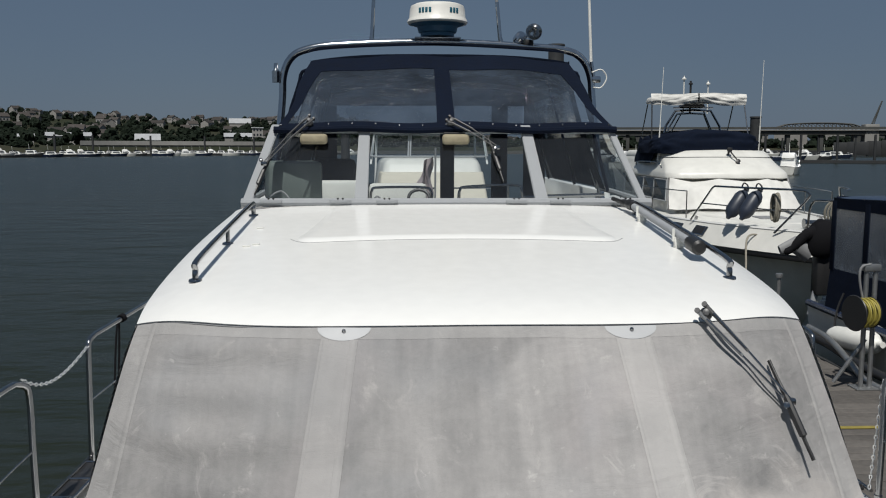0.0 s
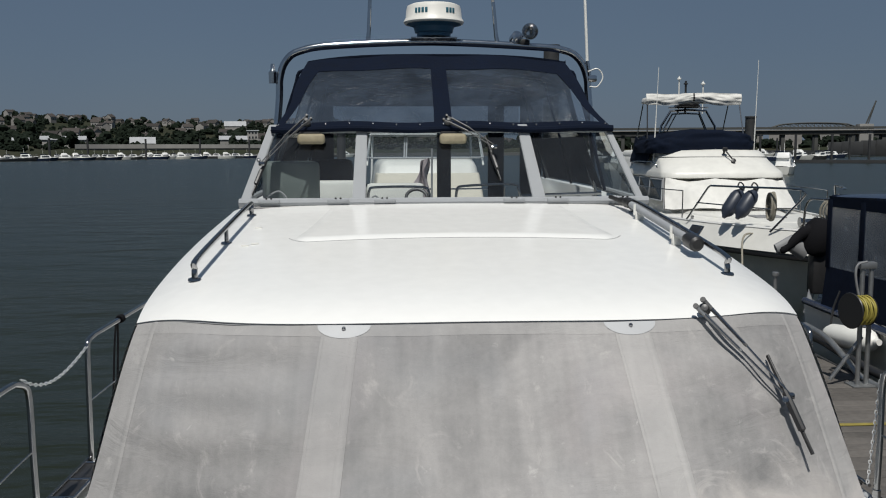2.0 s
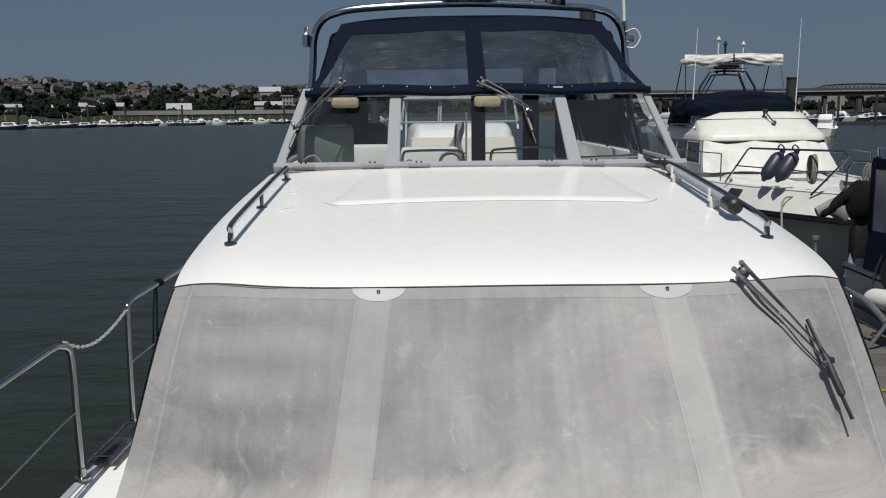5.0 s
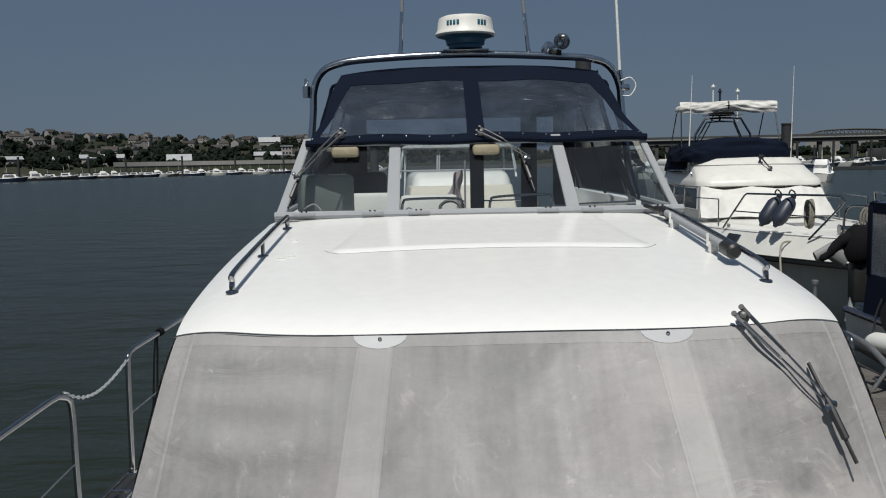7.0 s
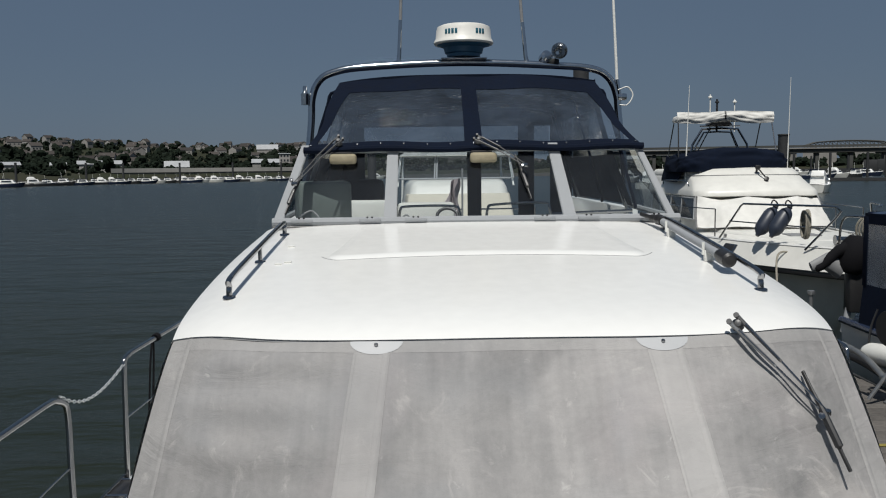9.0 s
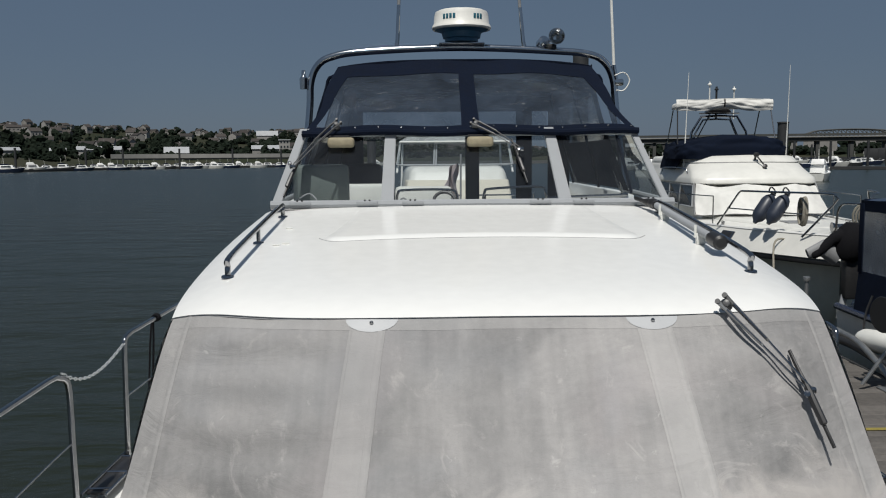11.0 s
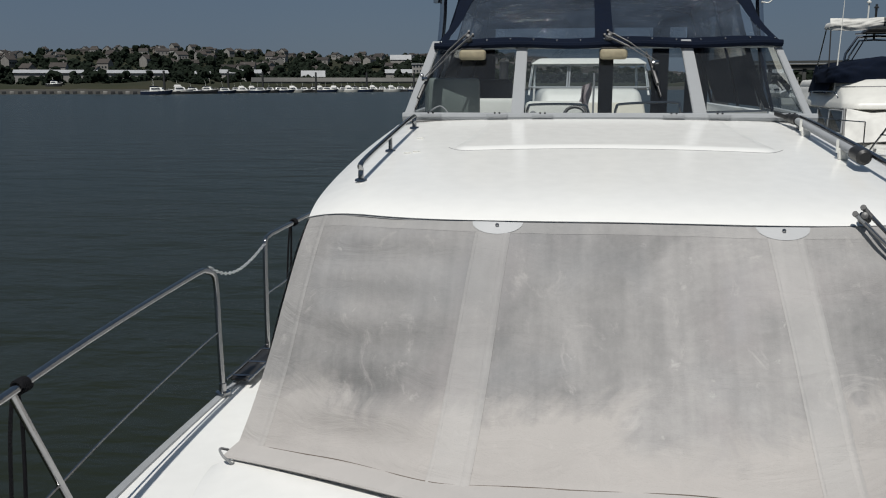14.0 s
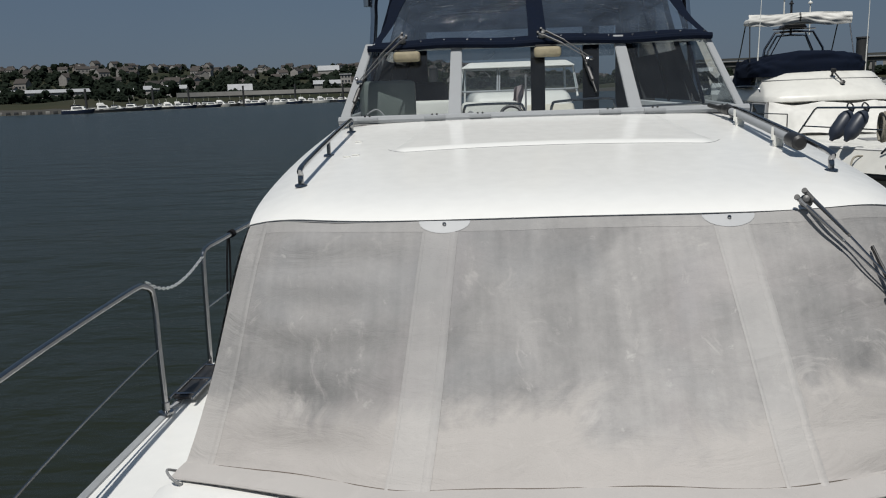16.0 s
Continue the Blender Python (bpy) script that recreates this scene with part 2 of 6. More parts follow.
def cover_material(name="grey_cover_cloth", bleach=0.0):
    """Sun-bleached grey cover cloth: mildew blotches, weave streaks, pale scuffs and creases, dust along the foot."""
    m = bpy.data.materials.new(name)
    m.use_nodes = True
    n, l = m.node_tree.nodes, m.node_tree.links
    b = n["Principled BSDF"]
    b.inputs["Roughness"].default_value, b.inputs["Specular IOR Level"].default_value = 0.9, 0.2
    tc = n.new("ShaderNodeTexCoord")

    def nz(scale, detail, rough=0.55, dist=0.0, stretch=None, shift=(0, 0, 0)):
        k = n.new("ShaderNodeTexNoise")
        k.inputs["Scale"].default_value, k.inputs["Detail"].default_value = scale, detail
        k.inputs["Roughness"].default_value, k.inputs["Distortion"].default_value = rough, dist
        mp = n.new("ShaderNodeMapping")
        mp.inputs["Scale"].default_value, mp.inputs["Location"].default_value = stretch or (1, 1, 1), shift
        l.new(tc.outputs["Object"], mp.inputs[0])
        l.new(mp.outputs[0], k.inputs["Vector"])
        return k.outputs["Fac"]

    def ramp(src, a, b_, lo=0.0, hi=1.0):
        k = n.new("ShaderNodeMapRange")
        for nm, v in (("From Min", a), ("From Max", b_), ("To Min", lo), ("To Max", hi)):
            k.inputs[nm].default_value = v
        l.new(src, k.inputs["Value"])
        return k.outputs[0]

    def calc(op, a, b_):
        k = n.new("ShaderNodeMath")
        k.operation = op
        for i, v in enumerate((a, b_)):
            if isinstance(v, (int, float)):
                k.inputs[i].default_value = v
            else:
                l.new(v, k.inputs[i])
        return k.outputs[0]

    def blend(fac, a, b_):
        k = n.new("ShaderNodeMix")
        k.data_type = "RGBA"
        for key, v in (("A", a), ("B", b_)):
            if isinstance(v, tuple):
                k.inputs[key].default_value = (*v, 1)
            else:
                l.new(v, k.inputs[key])
        l.new(fac, k.inputs["Factor"])
        return k.outputs["Result"]

    tone = calc("ADD", ramp(nz(1.5, 7, 0.62, 0.7), 0.36, 0.66, 0.0, 0.62), ramp(nz(1.0, 3, 0.5, 0.0, (26, 2, 1.4)), 0.3, 0.7, 0.0, 0.20))
    tone = calc("ADD", tone, ramp(nz(38, 5, 0.7), 0.3, 0.7, 0.0, 0.18))
    col = blend(tone, (0.182, 0.181, 0.181), (0.40, 0.388, 0.380))
    # a faint pink and a faint blue cast in patches
    col = blend(ramp(nz(2.1, 3, 0.5, 0.3, None, (7, 3, 1)), 0.52, 0.72, 0.0, 0.35), col, (0.40, 0.36, 0.36))
    col = blend(ramp(nz(1.8, 3, 0.5, 0.3, None, (2, 9, 4)), 0.55, 0.72, 0.0, 0.35), col, (0.30, 0.315, 0.335))
    # bleached swirls and scuffs
    col = blend(ramp(nz(4.2, 9, 0.68, 1.4), 0.575, 0.70, 0.0, 0.75), col, (0.475, 0.455, 0.44))
    col = blend(ramp(nz(16, 6, 0.6, 0.3), 0.66, 0.74, 0.0, 0.6), col, (0.52, 0.505, 0.49))
    # dust gathered along the foot with a ragged limit
    sep = n.new("ShaderNodeSeparateXYZ")
    l.new(tc.outputs["Object"], sep.inputs[0])
    foot = calc("ADD", sep.outputs["Z"], calc("MULTIPLY", nz(2.6, 8, 0.62, 0.6), -0.62))
    col = blend(ramp(foot, 1.43, 1.32, 0.0, 0.8), col, (0.455, 0.43, 0.41))
    if bleach:
        col = blend(ramp(nz(3.3, 5, 0.6, 0.4), 0.25, 0.65, bleach * 0.5, bleach), col, (0.45, 0.44, 0.43))
    # mildew grown over the port panel and the starboard head, with ragged limits
    for at, reach in (((-0.92, 3.35, 2.0), 0.62), ((-0.2, 3.3, 2.1), 0.45), ((1.02, 3.4, 2.1), 0.42)):
        far = n.new("ShaderNodeVectorMath")
        far.operation = "DISTANCE"
        far.inputs[1].default_value = at
        l.new(tc.outputs["Object"], far.inputs[0])
        d = calc("ADD", far.outputs["Value"], calc("MULTIPLY", nz(3.6, 7, 0.62, 0.8), 0.55))
        col = blend(ramp(d, reach + 0.33, reach + 0.05, 0.0, 0.20), col, (0.135, 0.138, 0.138))
    l.new(col, b.inputs["Base Color"])
    bp = n.new("ShaderNodeBump")
    bp.inputs["Strength"].default_value, bp.inputs["Distance"].default_value = 0.15, 0.01
    l.new(nz(220, 3), bp.inputs["Height"])
    b2 = n.new("ShaderNodeBump")
    b2.inputs["Strength"].default_value, b2.inputs["Distance"].default_value = 0.35, 0.03
    l.new(nz(3.0, 5, 0.55, 0.8, (1, 1, 3.2)), b2.inputs["Height"])
    l.new(bp.outputs[0], b2.inputs["Normal"])
    l.new(b2.outputs[0], b.inputs["Normal"])
    return m


COVER = cover_material()
COVER_SEAM = cover_material("bleached_seam_cloth", 0.58)
COVER_EDGE = cover_material("worn_border_cloth", 0.40)
PATCH = mat("pale_patch_vinyl", (0.43, 0.44, 0.45), 0.55, scale=20, amount=0.08)


def water_material():
    m = bpy.data.materials.new("river_water")
    m.use_nodes = True
    n, l = m.node_tree.nodes, m.node_tree.links
    b = n["Principled BSDF"]
    b.inputs["Base Color"].default_value = (0.02, 0.02, 0.017, 1)
    b.inputs["Roughness"].default_value, b.inputs["IOR"].default_value = 0.26, 1.33
    b.inputs["Specular IOR Level"].default_value = 0.325
    tc = n.new("ShaderNodeTexCoord")
    heights = []
    for sc, sx, det in ((0.35, 2.2, 4), (1.6, 1.8, 5), (0.05, 1.5, 3)):
        mp, nz = n.new("ShaderNodeMapping"), n.new("ShaderNodeTexNoise")
        mp.inputs["Scale"].default_value = (1, sx, 1)
        mp.inputs["Rotation"].default_value = (0, 0, 0.25)
        nz.inputs["Scale"].default_value, nz.inputs["Detail"].default_value = sc, det
        nz.inputs["Distortion"].default_value = 0.4
        l.new(tc.outputs["Object"], mp.inputs[0])
        l.new(mp.outputs[0], nz.inputs["Vector"])
        heights.append(nz)
    prev = None
    for nz, st, di in zip(heights, (0.8, 0.8, 0.4), (0.23, 0.06, 0.6)):
        bp = n.new("ShaderNodeBump")
        bp.inputs["Strength"].default_value, bp.inputs["Distance"].default_value = st, di
        l.new(nz.outputs["Fac"], bp.inputs["Height"])
        if prev:
            l.new(prev.outputs[0], bp.inputs["Normal"])
        prev = bp
    l.new(prev.outputs[0], b.inputs["Normal"])
    mixc = n.new("ShaderNodeMix")
    mixc.data_type = "RGBA"
    mixc.inputs["A"].default_value, mixc.inputs["B"].default_value = (0.0100, 0.0160, 0.0105, 1), (0.0200, 0.0215, 0.0120, 1)
    l.new(heights[2].outputs["Fac"], mixc.inputs["Factor"])
    l.new(mixc.outputs["Result"], b.inputs["Base Color"])
    return m


WATER = water_material()


# ---- mesh helpers ----
def link(name, bm, material, smooth=True, angle=40):
    me = bpy.data.meshes.new(name)
    bmesh.ops.recalc_face_normals(bm, faces=bm.faces)
    bm.to_mesh(me)
    bm.free()
    me.materials.append(material)
    if smooth:
        me.shade_smooth()
        me.set_sharp_from_angle(angle=radians(angle))
    return new(name, me)


def part(name, bm, material, parent, label="", smooth=True, angle=40):
    ob = link(name, bm, material, smooth, angle)
    ob.parent = parent
    return tagged(ob, label)


def thing(name, label, category, group="", at=(0, 0, 0), turn=0.0, kind=""):
    e = new(name)
    e.empty_display_size = 0.2
    e.matrix_world = pose(*at, 0, 0, turn)
    return tagged(e, label, category, group, kind)


def smooth_path(pts, n=6):
    """Catmull-Rom through the points."""
    p = [Vector(q) for q in pts]
    p = [p[0] * 2 - p[1]] + p + [p[-1] * 2 - p[-2]]
    out = []
    for i in range(1, len(p) - 2):
        for k in range(n):
            t = k / n
            a, b, c, d = p[i - 1], p[i], p[i + 1], p[i + 2]
            out.append(0.5 * (2 * b + (c - a) * t + (2 * a - 5 * b + 4 * c - d) * t * t + (3 * b - a - 3 * c + d) * t ** 3))
    out.append(p[-2])
    return out


def tube(pts, r, seg=8, bm=None, flat=None):
    """A closed tube along the points; r may be a list; flat: (across, up) scale of the section."""
    bm = bm or bmesh.new()
    pts = [Vector(p) for p in pts]
    rs = r if isinstance(r, (list, tuple)) else [r] * len(pts)
    rings, side = [], None
    for i, p in enumerate(pts):
        d = (pts[min(i + 1, len(pts) - 1)] - pts[max(i - 1, 0)]).normalized()
        if side is None:
            side = d.cross(Vector((0, 0, 1)))
            if side.length < 0.05:
                side = d.cross(Vector((0, 1, 0)))
        side = (side - d * side.dot(d)).normalized()
        up = side.cross(d)
        fa, fu = flat or (1, 1)
        rings.append([bm.verts.new(p + side * (math.cos(2 * math.pi * k / seg) * rs[i] * fa) + up * (math.sin(2 * math.pi * k / seg) * rs[i] * fu)) for k in range(seg)])
    for a, b in zip(rings, rings[1:]):
        for k in range(seg):
            bm.faces.new((a[k], a[(k + 1) % seg], b[(k + 1) % seg], b[k]))
    bm.faces.new(rings[0][::-1])
    bm.faces.new(rings[-1])
    return bm


def box(c, s, bevel=0.0, bm=None, m=None, segs=2):
    own = bmesh.new()
    bmesh.ops.create_cube(own, size=1)
    bmesh.ops.scale(own, vec=s, verts=own.verts)
    if bevel:
        bmesh.ops.bevel(own, geom=own.edges[:], offset=bevel, segments=segs, affect="EDGES", profile=0.5)
    if m is not None:
        own.transform(m)
    bmesh.ops.translate(own, vec=c, verts=own.verts)
    if bm is None:
        return own
    me = bpy.data.meshes.new("tmp")
    own.to_mesh(me)
    own.free()
    bm.from_mesh(me)
    bpy.data.meshes.remove(me)
    return bm


def join(*bms):
    out = bms[0]
    for b in bms[1:]:
        me = bpy.data.meshes.new("tmp")
        b.to_mesh(me)
        b.free()
        out.from_mesh(me)
        bpy.data.meshes.remove(me)
    return out


def lathe(profile, seg=24, axis="z"):
    """A body of revolution from (radius, height) pairs."""
    bm = bmesh.new()
    rings = []
    for r, h in profile:
        ring = []
        for k in range(seg):
            a = 2 * math.pi * k / seg
            v = Vector((math.cos(a) * r, math.sin(a) * r, h))
            if axis == "y":
                v = Vector((v.x, v.z, v.y))
            if axis == "x":
                v = Vector((v.z, v.x, v.y))
            ring.append(bm.verts.new(v))
        rings.append(ring)
    for a, b in zip(rings, rings[1:]):
        for k in range(seg):
            bm.faces.new((a[k], a[(k + 1) % seg], b[(k + 1) % seg], b[k]))
    bm.faces.new(rings[0][::-1])
    bm.faces.new(rings[-1])
    return bm


def moved(bm, m):
    bm.transform(m)
    return bm


def sheet(f, nu, nv, thick=0.0):
    """A grid of f(u, v), u and v from 0 to 1; with thick, a closed slab grown to the back of it."""
    bm = bmesh.new()
    g = [[bm.verts.new(f(i / nu, j / nv)) for j in range(nv + 1)] for i in range(nu + 1)]
    for i in range(nu):
        for j in range(nv):
            bm.faces.new((g[i][j], g[i + 1][j], g[i + 1][j + 1], g[i][j + 1]))
    if thick:
        bmesh.ops.recalc_face_normals(bm, faces=bm.faces)
        bmesh.ops.solidify(bm, geom=bm.faces[:] , thickness=thick)
    return bm


def quad_strip(a, b, bm=None):
    bm = bm or bmesh.new()
    va, vb = [bm.verts.new(p) for p in a], [bm.verts.new(p) for p in b]
    for i in range(len(a) - 1):
        bm.faces.new((va[i], va[i + 1], vb[i + 1], vb[i]))
    return bm


# ---- water ----
bm = bmesh.new()
bmesh.ops.create_grid(bm, x_segments=4, y_segments=4, size=4500)
tagged(link("water", bm, WATER, False), "dull brown-grey tidal river with small wind ripples", "water", kind="structure")


# ---- the motor cruiser underfoot: bow towards -y, stern towards +y ----
def breadth(y):
    """Half breadth of the cruiser's deck."""
    t = (y + 1.35) / 5.6
    if t >= 1:
        return 1.79 - 0.0035 * (y - 4.25) ** 2
    return 1.79 * (1 - (1 - max(t, 0)) ** 2.9)


def sheer(y):
    return 1.30 + 0.011 * max(0.0, 4.5 - y) ** 1.7


def lip(x):
    """Where the coachroof's front edge runs."""
    return 3.475 + 0.25 * (abs(x) / 1.25) ** 4


def roof_z(x, y):
    base = 2.525 + 0.113 * (y - 5.59) + 0.008 - 0.02 * (x / 1.2) ** 2
    u = y - lip(x)
    s = max(0.0, (abs(x) - 0.95) / 0.32)
    return base - 0.035 * math.exp(-u / 0.11) - 0.012 * math.exp(-u / 0.4) - 0.05 * s ** 2.4


cruiser = thing("motor_cruiser", "white fibreglass motor cruiser with a navy canvas canopy, moored", "boat")


def hull_sheet(b, sh, y0, y1, n=48):
    """Both topsides of a hull from the deck edge to under the water."""
    out = []
    for sg in (-1, 1):
        def f(u, v):
            y = y0 + (y1 - y0) * u
            w, z = b(y), sh(y)
            k = v ** 1.2
            rake = 0.55 * (1 - u) ** 6 * k
            return Vector((sg * w * (1 - 0.30 * k - 0.55 * max(0, k - 0.75)), y + rake * 2, z + (-0.35 - z) * v))
        out.append(sheet(f, n, 8))
    tr = bmesh.new()
    ring = [tr.verts.new((s * b(y1) * (1 - 0.30 * v ** 1.2 - 0.55 * max(0, v ** 1.2 - 0.75)), y1, sh(y1) + (-0.35 - sh(y1)) * v))
            for s, v in ((-1, 0), (-1, 0.5), (-1, 1), (1, 1), (1, 0.5), (1, 0))]
    tr.faces.new(ring)
    return join(*out, tr)


part("hull", hull_sheet(breadth, sheer, -1.349, 11.0), GEL, cruiser)


def deck_f(u, v):
    y = -1.34 + 12.33 * v
    s = 2 * u - 1
    return Vector((s * breadth(y), y, sheer(y) + 0.045 * (1 - s * s)))


part("deck", sheet(deck_f, 16, 60), GEL, cruiser, "white moulded side deck and foredeck")
for sg in (-1, 1):
    ys = [-1.3 + 12.25 * k / 60 for k in range(61)]
    part("rubbing_strake", tube([(sg * (breadth(y) + 0.012), y, sheer(y) - 0.012) for y in ys], 0.030, 8, flat=(0.8, 0.9)), ALU, cruiser, "grey rubber rubbing strake")

# raised forward trunk of the cabin, on which the cover's foot lies
def trunk_top(x, v):
    return 1.476 - 0.100 * (x / 1.35) ** 2 - 0.05 * v


def trunk_f(u, v):
    q = 2 * u - 1
    k = min(1.0, abs(q) / 0.93)
    half = 1.47 * (1 - 0.78 * v ** 1.7)
    x = math.copysign(half * k, q)
    y = 3.22 - 2.15 * v
    z = trunk_top(x, v)
    fall = max(0.0, (abs(q) - 0.93) / 0.07) ** 0.7
    x += math.copysign(0.05 * fall, q)
    return Vector((x, y, z + (sheer(y) + 0.02 - z) * max(fall, 0.0 if v < 0.97 else (v - 0.97) / 0.03)))


part("trunk", sheet(trunk_f, 60, 40), GEL, cruiser, "white raised foredeck moulding")
bmh = lathe([(0.01, 0.0), (0.09, 0.0), (0.092, 0.03), (0.075, 0.045), (0.01, 0.045)], 28)
part("deck_vent", moved(bmh, pose(-1.10, 2.70, trunk_top(1.10, 0.24) - 0.012, 0, -6, 0)), BLACK, cruiser, "round dark deck vent cowl")

# coachroof shell with rounded brow and shoulders
RW = 1.27


def swell(y):
    return 0.022 * max(0.0, math.sin(math.pi * (y - 3.75) / 1.95)) if y < 5.7 else 0.0


def roof_f(u, v):
    s = 2 * u - 1
    s = math.copysign(abs(s) ** 0.75, s)
    x = s * RW
    y = lip(x) + (5.78 - lip(x)) * v ** 1.35
    return Vector((x * (1 + swell(y)), y, roof_z(x, y)))


def side_f(sg):
    def f(u, v):
        y = lip(RW) + (7.4 - lip(RW)) * u
        zt = roof_z(RW, min(y, 5.78))
        k = v ** 0.8
        return Vector((sg * (RW * (1 + swell(y)) + 0.16 * k), y - 0.42 * k * (1 - u) ** 3, zt + (sheer(y) + 0.02 - zt) * v))
    return f


def edge_f(u, v):
    x = (2 * u - 1) * RW
    return Vector((x, lip(x) + 0.003 * v + 0.02 * v, roof_z(x, lip(x)) - 0.03 * v))


part("coachroof", sheet(roof_f, 72, 60), GEL, cruiser, "glossy white cambered coachroof")
part("roof_edge", sheet(edge_f, 60, 2), GEL, cruiser)
for sg in (-1, 1):
    part("cabin_side", sheet(side_f(sg), 40, 10), GEL, cruiser)
xs = [(2 * k / 60 - 1) * (RW + 0.005) for k in range(61)]
part("roof_gasket", tube([(x, lip(x) - 0.002, roof_z(x, lip(x)) - 0.008) for x in xs], 0.0025, 6), GREYRUB, cruiser, "thin grey sealing strip")


def cabin_front_f(u, v):
    s = 2 * u - 1
    x = s * (1.20 + 0.14 * v)
    yt, yb = lip(s * 1.23) + 0.05, 2.93 + 0.58 * max(0.0, abs(x) - 0.52)
    return Vector((x, yt + (yb - yt) * v, 2.20 + (1.37 - 2.20) * v))


part("cabin_front", sheet(cabin_front_f, 30, 6), GEL_OLD, cruiser)

# raised panel on the roof: a low plinth with a bowed front edge and rounded corners
def plinth_f(u, v):
    x = (2 * u - 1) * 0.81
    corner = 0.10 * max(0.0, (abs(x) - 0.71) / 0.10) ** 2
    y0 = 4.60 + 0.05 * (1 - (x / 0.8) ** 2) + corner
    y1 = 5.50
    y = y0 + (y1 - y0) * v ** 1.6
    edge = min(1.0, v ** 1.6 * (y1 - y0) / 0.075)
    side = min(1.0, (0.81 - abs(x)) / 0.07)
    fade = 1 - 0.45 * v
    rise = math.sin(edge * math.pi / 2) * math.sin(side * math.pi / 2)
    taper = 1 - 0.16 * v
    xx = x * taper
    return Vector((xx, y, roof_z(xx, y) - 0.003 + 0.015 * rise * fade))


part("roof_plinth", sheet(plinth_f, 80, 60), GEL, cruiser, "white raised roof panel")
part("plinth_gap", tube([plinth_f(k / 80, 0.0) + Vector((0, -0.002, 0.003)) for k in range(81)], 0.0022, 5), GREYRUB, cruiser)

# roof hand rails
for sg, x0, x1 in ((-1, -1.11, -1.095), (1, 1.09, 1.045)):
    y0, y1 = 4.01, 5.36
    h = 0.075
    P = lambda y, dz: (x0 + (x1 - x0) * (y - y0) / (y1 - y0), y, roof_z(1.09, y) + dz)
    pts = smooth_path([P(y0, 0.0), P(y0 + 0.005, h * 0.6), P(y0 + 0.05, h), P(4.7, h + 0.004), P(y1 - 0.05, h), P(y1 - 0.005, h * 0.6), P(y1, 0.0)], 5)
    hr = part("hand_rail", tube(pts, 0.0125, 10), STEEL, cruiser, "polished stainless grab rail")
    part("rail_leg", tube([P(4.66, 0), P(4.66, h)], 0.010, 8), STEEL, hr)
    for yy in (y0, 4.66, y1):
        part("rail_foot", moved(lathe([(0.004, 0), (0.028, 0), (0.026, 0.008), (0.014, 0.012), (0.004, 0.012)], 16), pose(*P(yy, 0.0))), STEEL, hr)

# small round pads and marks on the roof
for x, y in ((-1.0, 4.98), (-1.0, 4.57), (-0.96, 4.60)):
    part("roof_pad", box((x, y, roof_z(x, y) + 0.003), (0.035, 0.022, 0.006), 0.002), VINYLW, cruiser)

# ---- windscreen ----
WB, WT = (5.59, 2.525), (5.885, 2.985)


def ws(x, k, out=0.0):
    """A point of the screen at height k from sill to head; out: metres proud of it."""
    ny, nz = -0.842, 0.540
    return Vector((x, WB[0] + (WT[0] - WB[0]) * k + ny * out, WB[1] + (WT[1] - WB[1]) * k + nz * out))


screen = part("windscreen", tube([ws(-1.205, 0.04, 0.0), ws(1.205, 0.04, 0.0)], 0.024, 8), ALU, cruiser, "three-pane framed windscreen in grey metal")


def post(xb, xt, wb, wt, name="post"):
    bmp = bmesh.new()
    v = []
    for k, xm, w in ((0.0, xb, wb), (1.02, xt, wt)):
        for o in (-0.012, 0.014):
            for d in (-w / 2, w / 2):
                v.append(bmp.verts.new(ws(xm + d, k, o)))
    for q in ((0, 1, 3, 2), (4, 6, 7, 5), (0, 4, 5, 1), (2, 3, 7, 6), (0, 2, 6, 4), (1, 5, 7, 3)):
        bmp.faces.new([v[i] for i in q])
    bmesh.ops.bevel(bmp, geom=bmp.edges[:], offset=0.004, segments=2, affect="EDGES")
    return part(name, bmp, ALU, screen, smooth=True)


POSTS = ((-1.175, -1.035, 0.060, 0.05), (-0.512, -0.497, 0.078, 0.066), (0.557, 0.487, 0.078, 0.066), (1.165, 1.005, 0.045, 0.04))
for p in POSTS:
    post(*p)
for (ab, at_, wb1, wt1), (bb, bt, wb2, wt2) in zip(POSTS, POSTS[1:]):
    pane = bmesh.new()
    c = [ws(ab + wb1 / 2 - 0.01, 0.05), ws(bb - wb2 / 2 + 0.01, 0.05), ws(bt - wt2 / 2 + 0.01, 1.0), ws(at_ + wt1 / 2 - 0.01, 1.0)]
    pane.faces.new([pane.verts.new(p) for p in c])
    ob = part("pane", pane, GLASS, screen, smooth=False)
    ob.visible_shadow = False
    # black rubber bead at the foot
    part("bead", tube([c[0] + Vector((0, -0.004, 0.012)), c[1] + Vector((0, -0.004, 0.012))], 0.004, 6), BLACK, screen)
part("head_rail", tube([ws(-1.03, 0.965, -0.01), ws(1.01, 0.965, -0.01)], 0.016, 8), ALU, screen)
part("sill_gasket", tube([ws(-1.2, -0.035, 0.012), ws(1.19, -0.035, 0.012)], 0.005, 6), BLACK, screen)
for x in (-1.03, -0.63, -0.36, 0.40, 0.66, 1.06):
    hg = part("hinge", moved(box((0, 0, 0), (0.125, 0.014, 0.022), 0.004), Matrix.Translation(ws(x, 0.025, 0.026))), ALU, screen)
    for d in (-0.014, 0.014):
        part("screw", moved(lathe([(0.001, -0.004), (0.006, -0.004), (0.006, 0.004), (0.001, 0.004)], 8, "y"), Matrix.Translation(ws(x + d, 0.05, 0.034))), BLACK, hg)
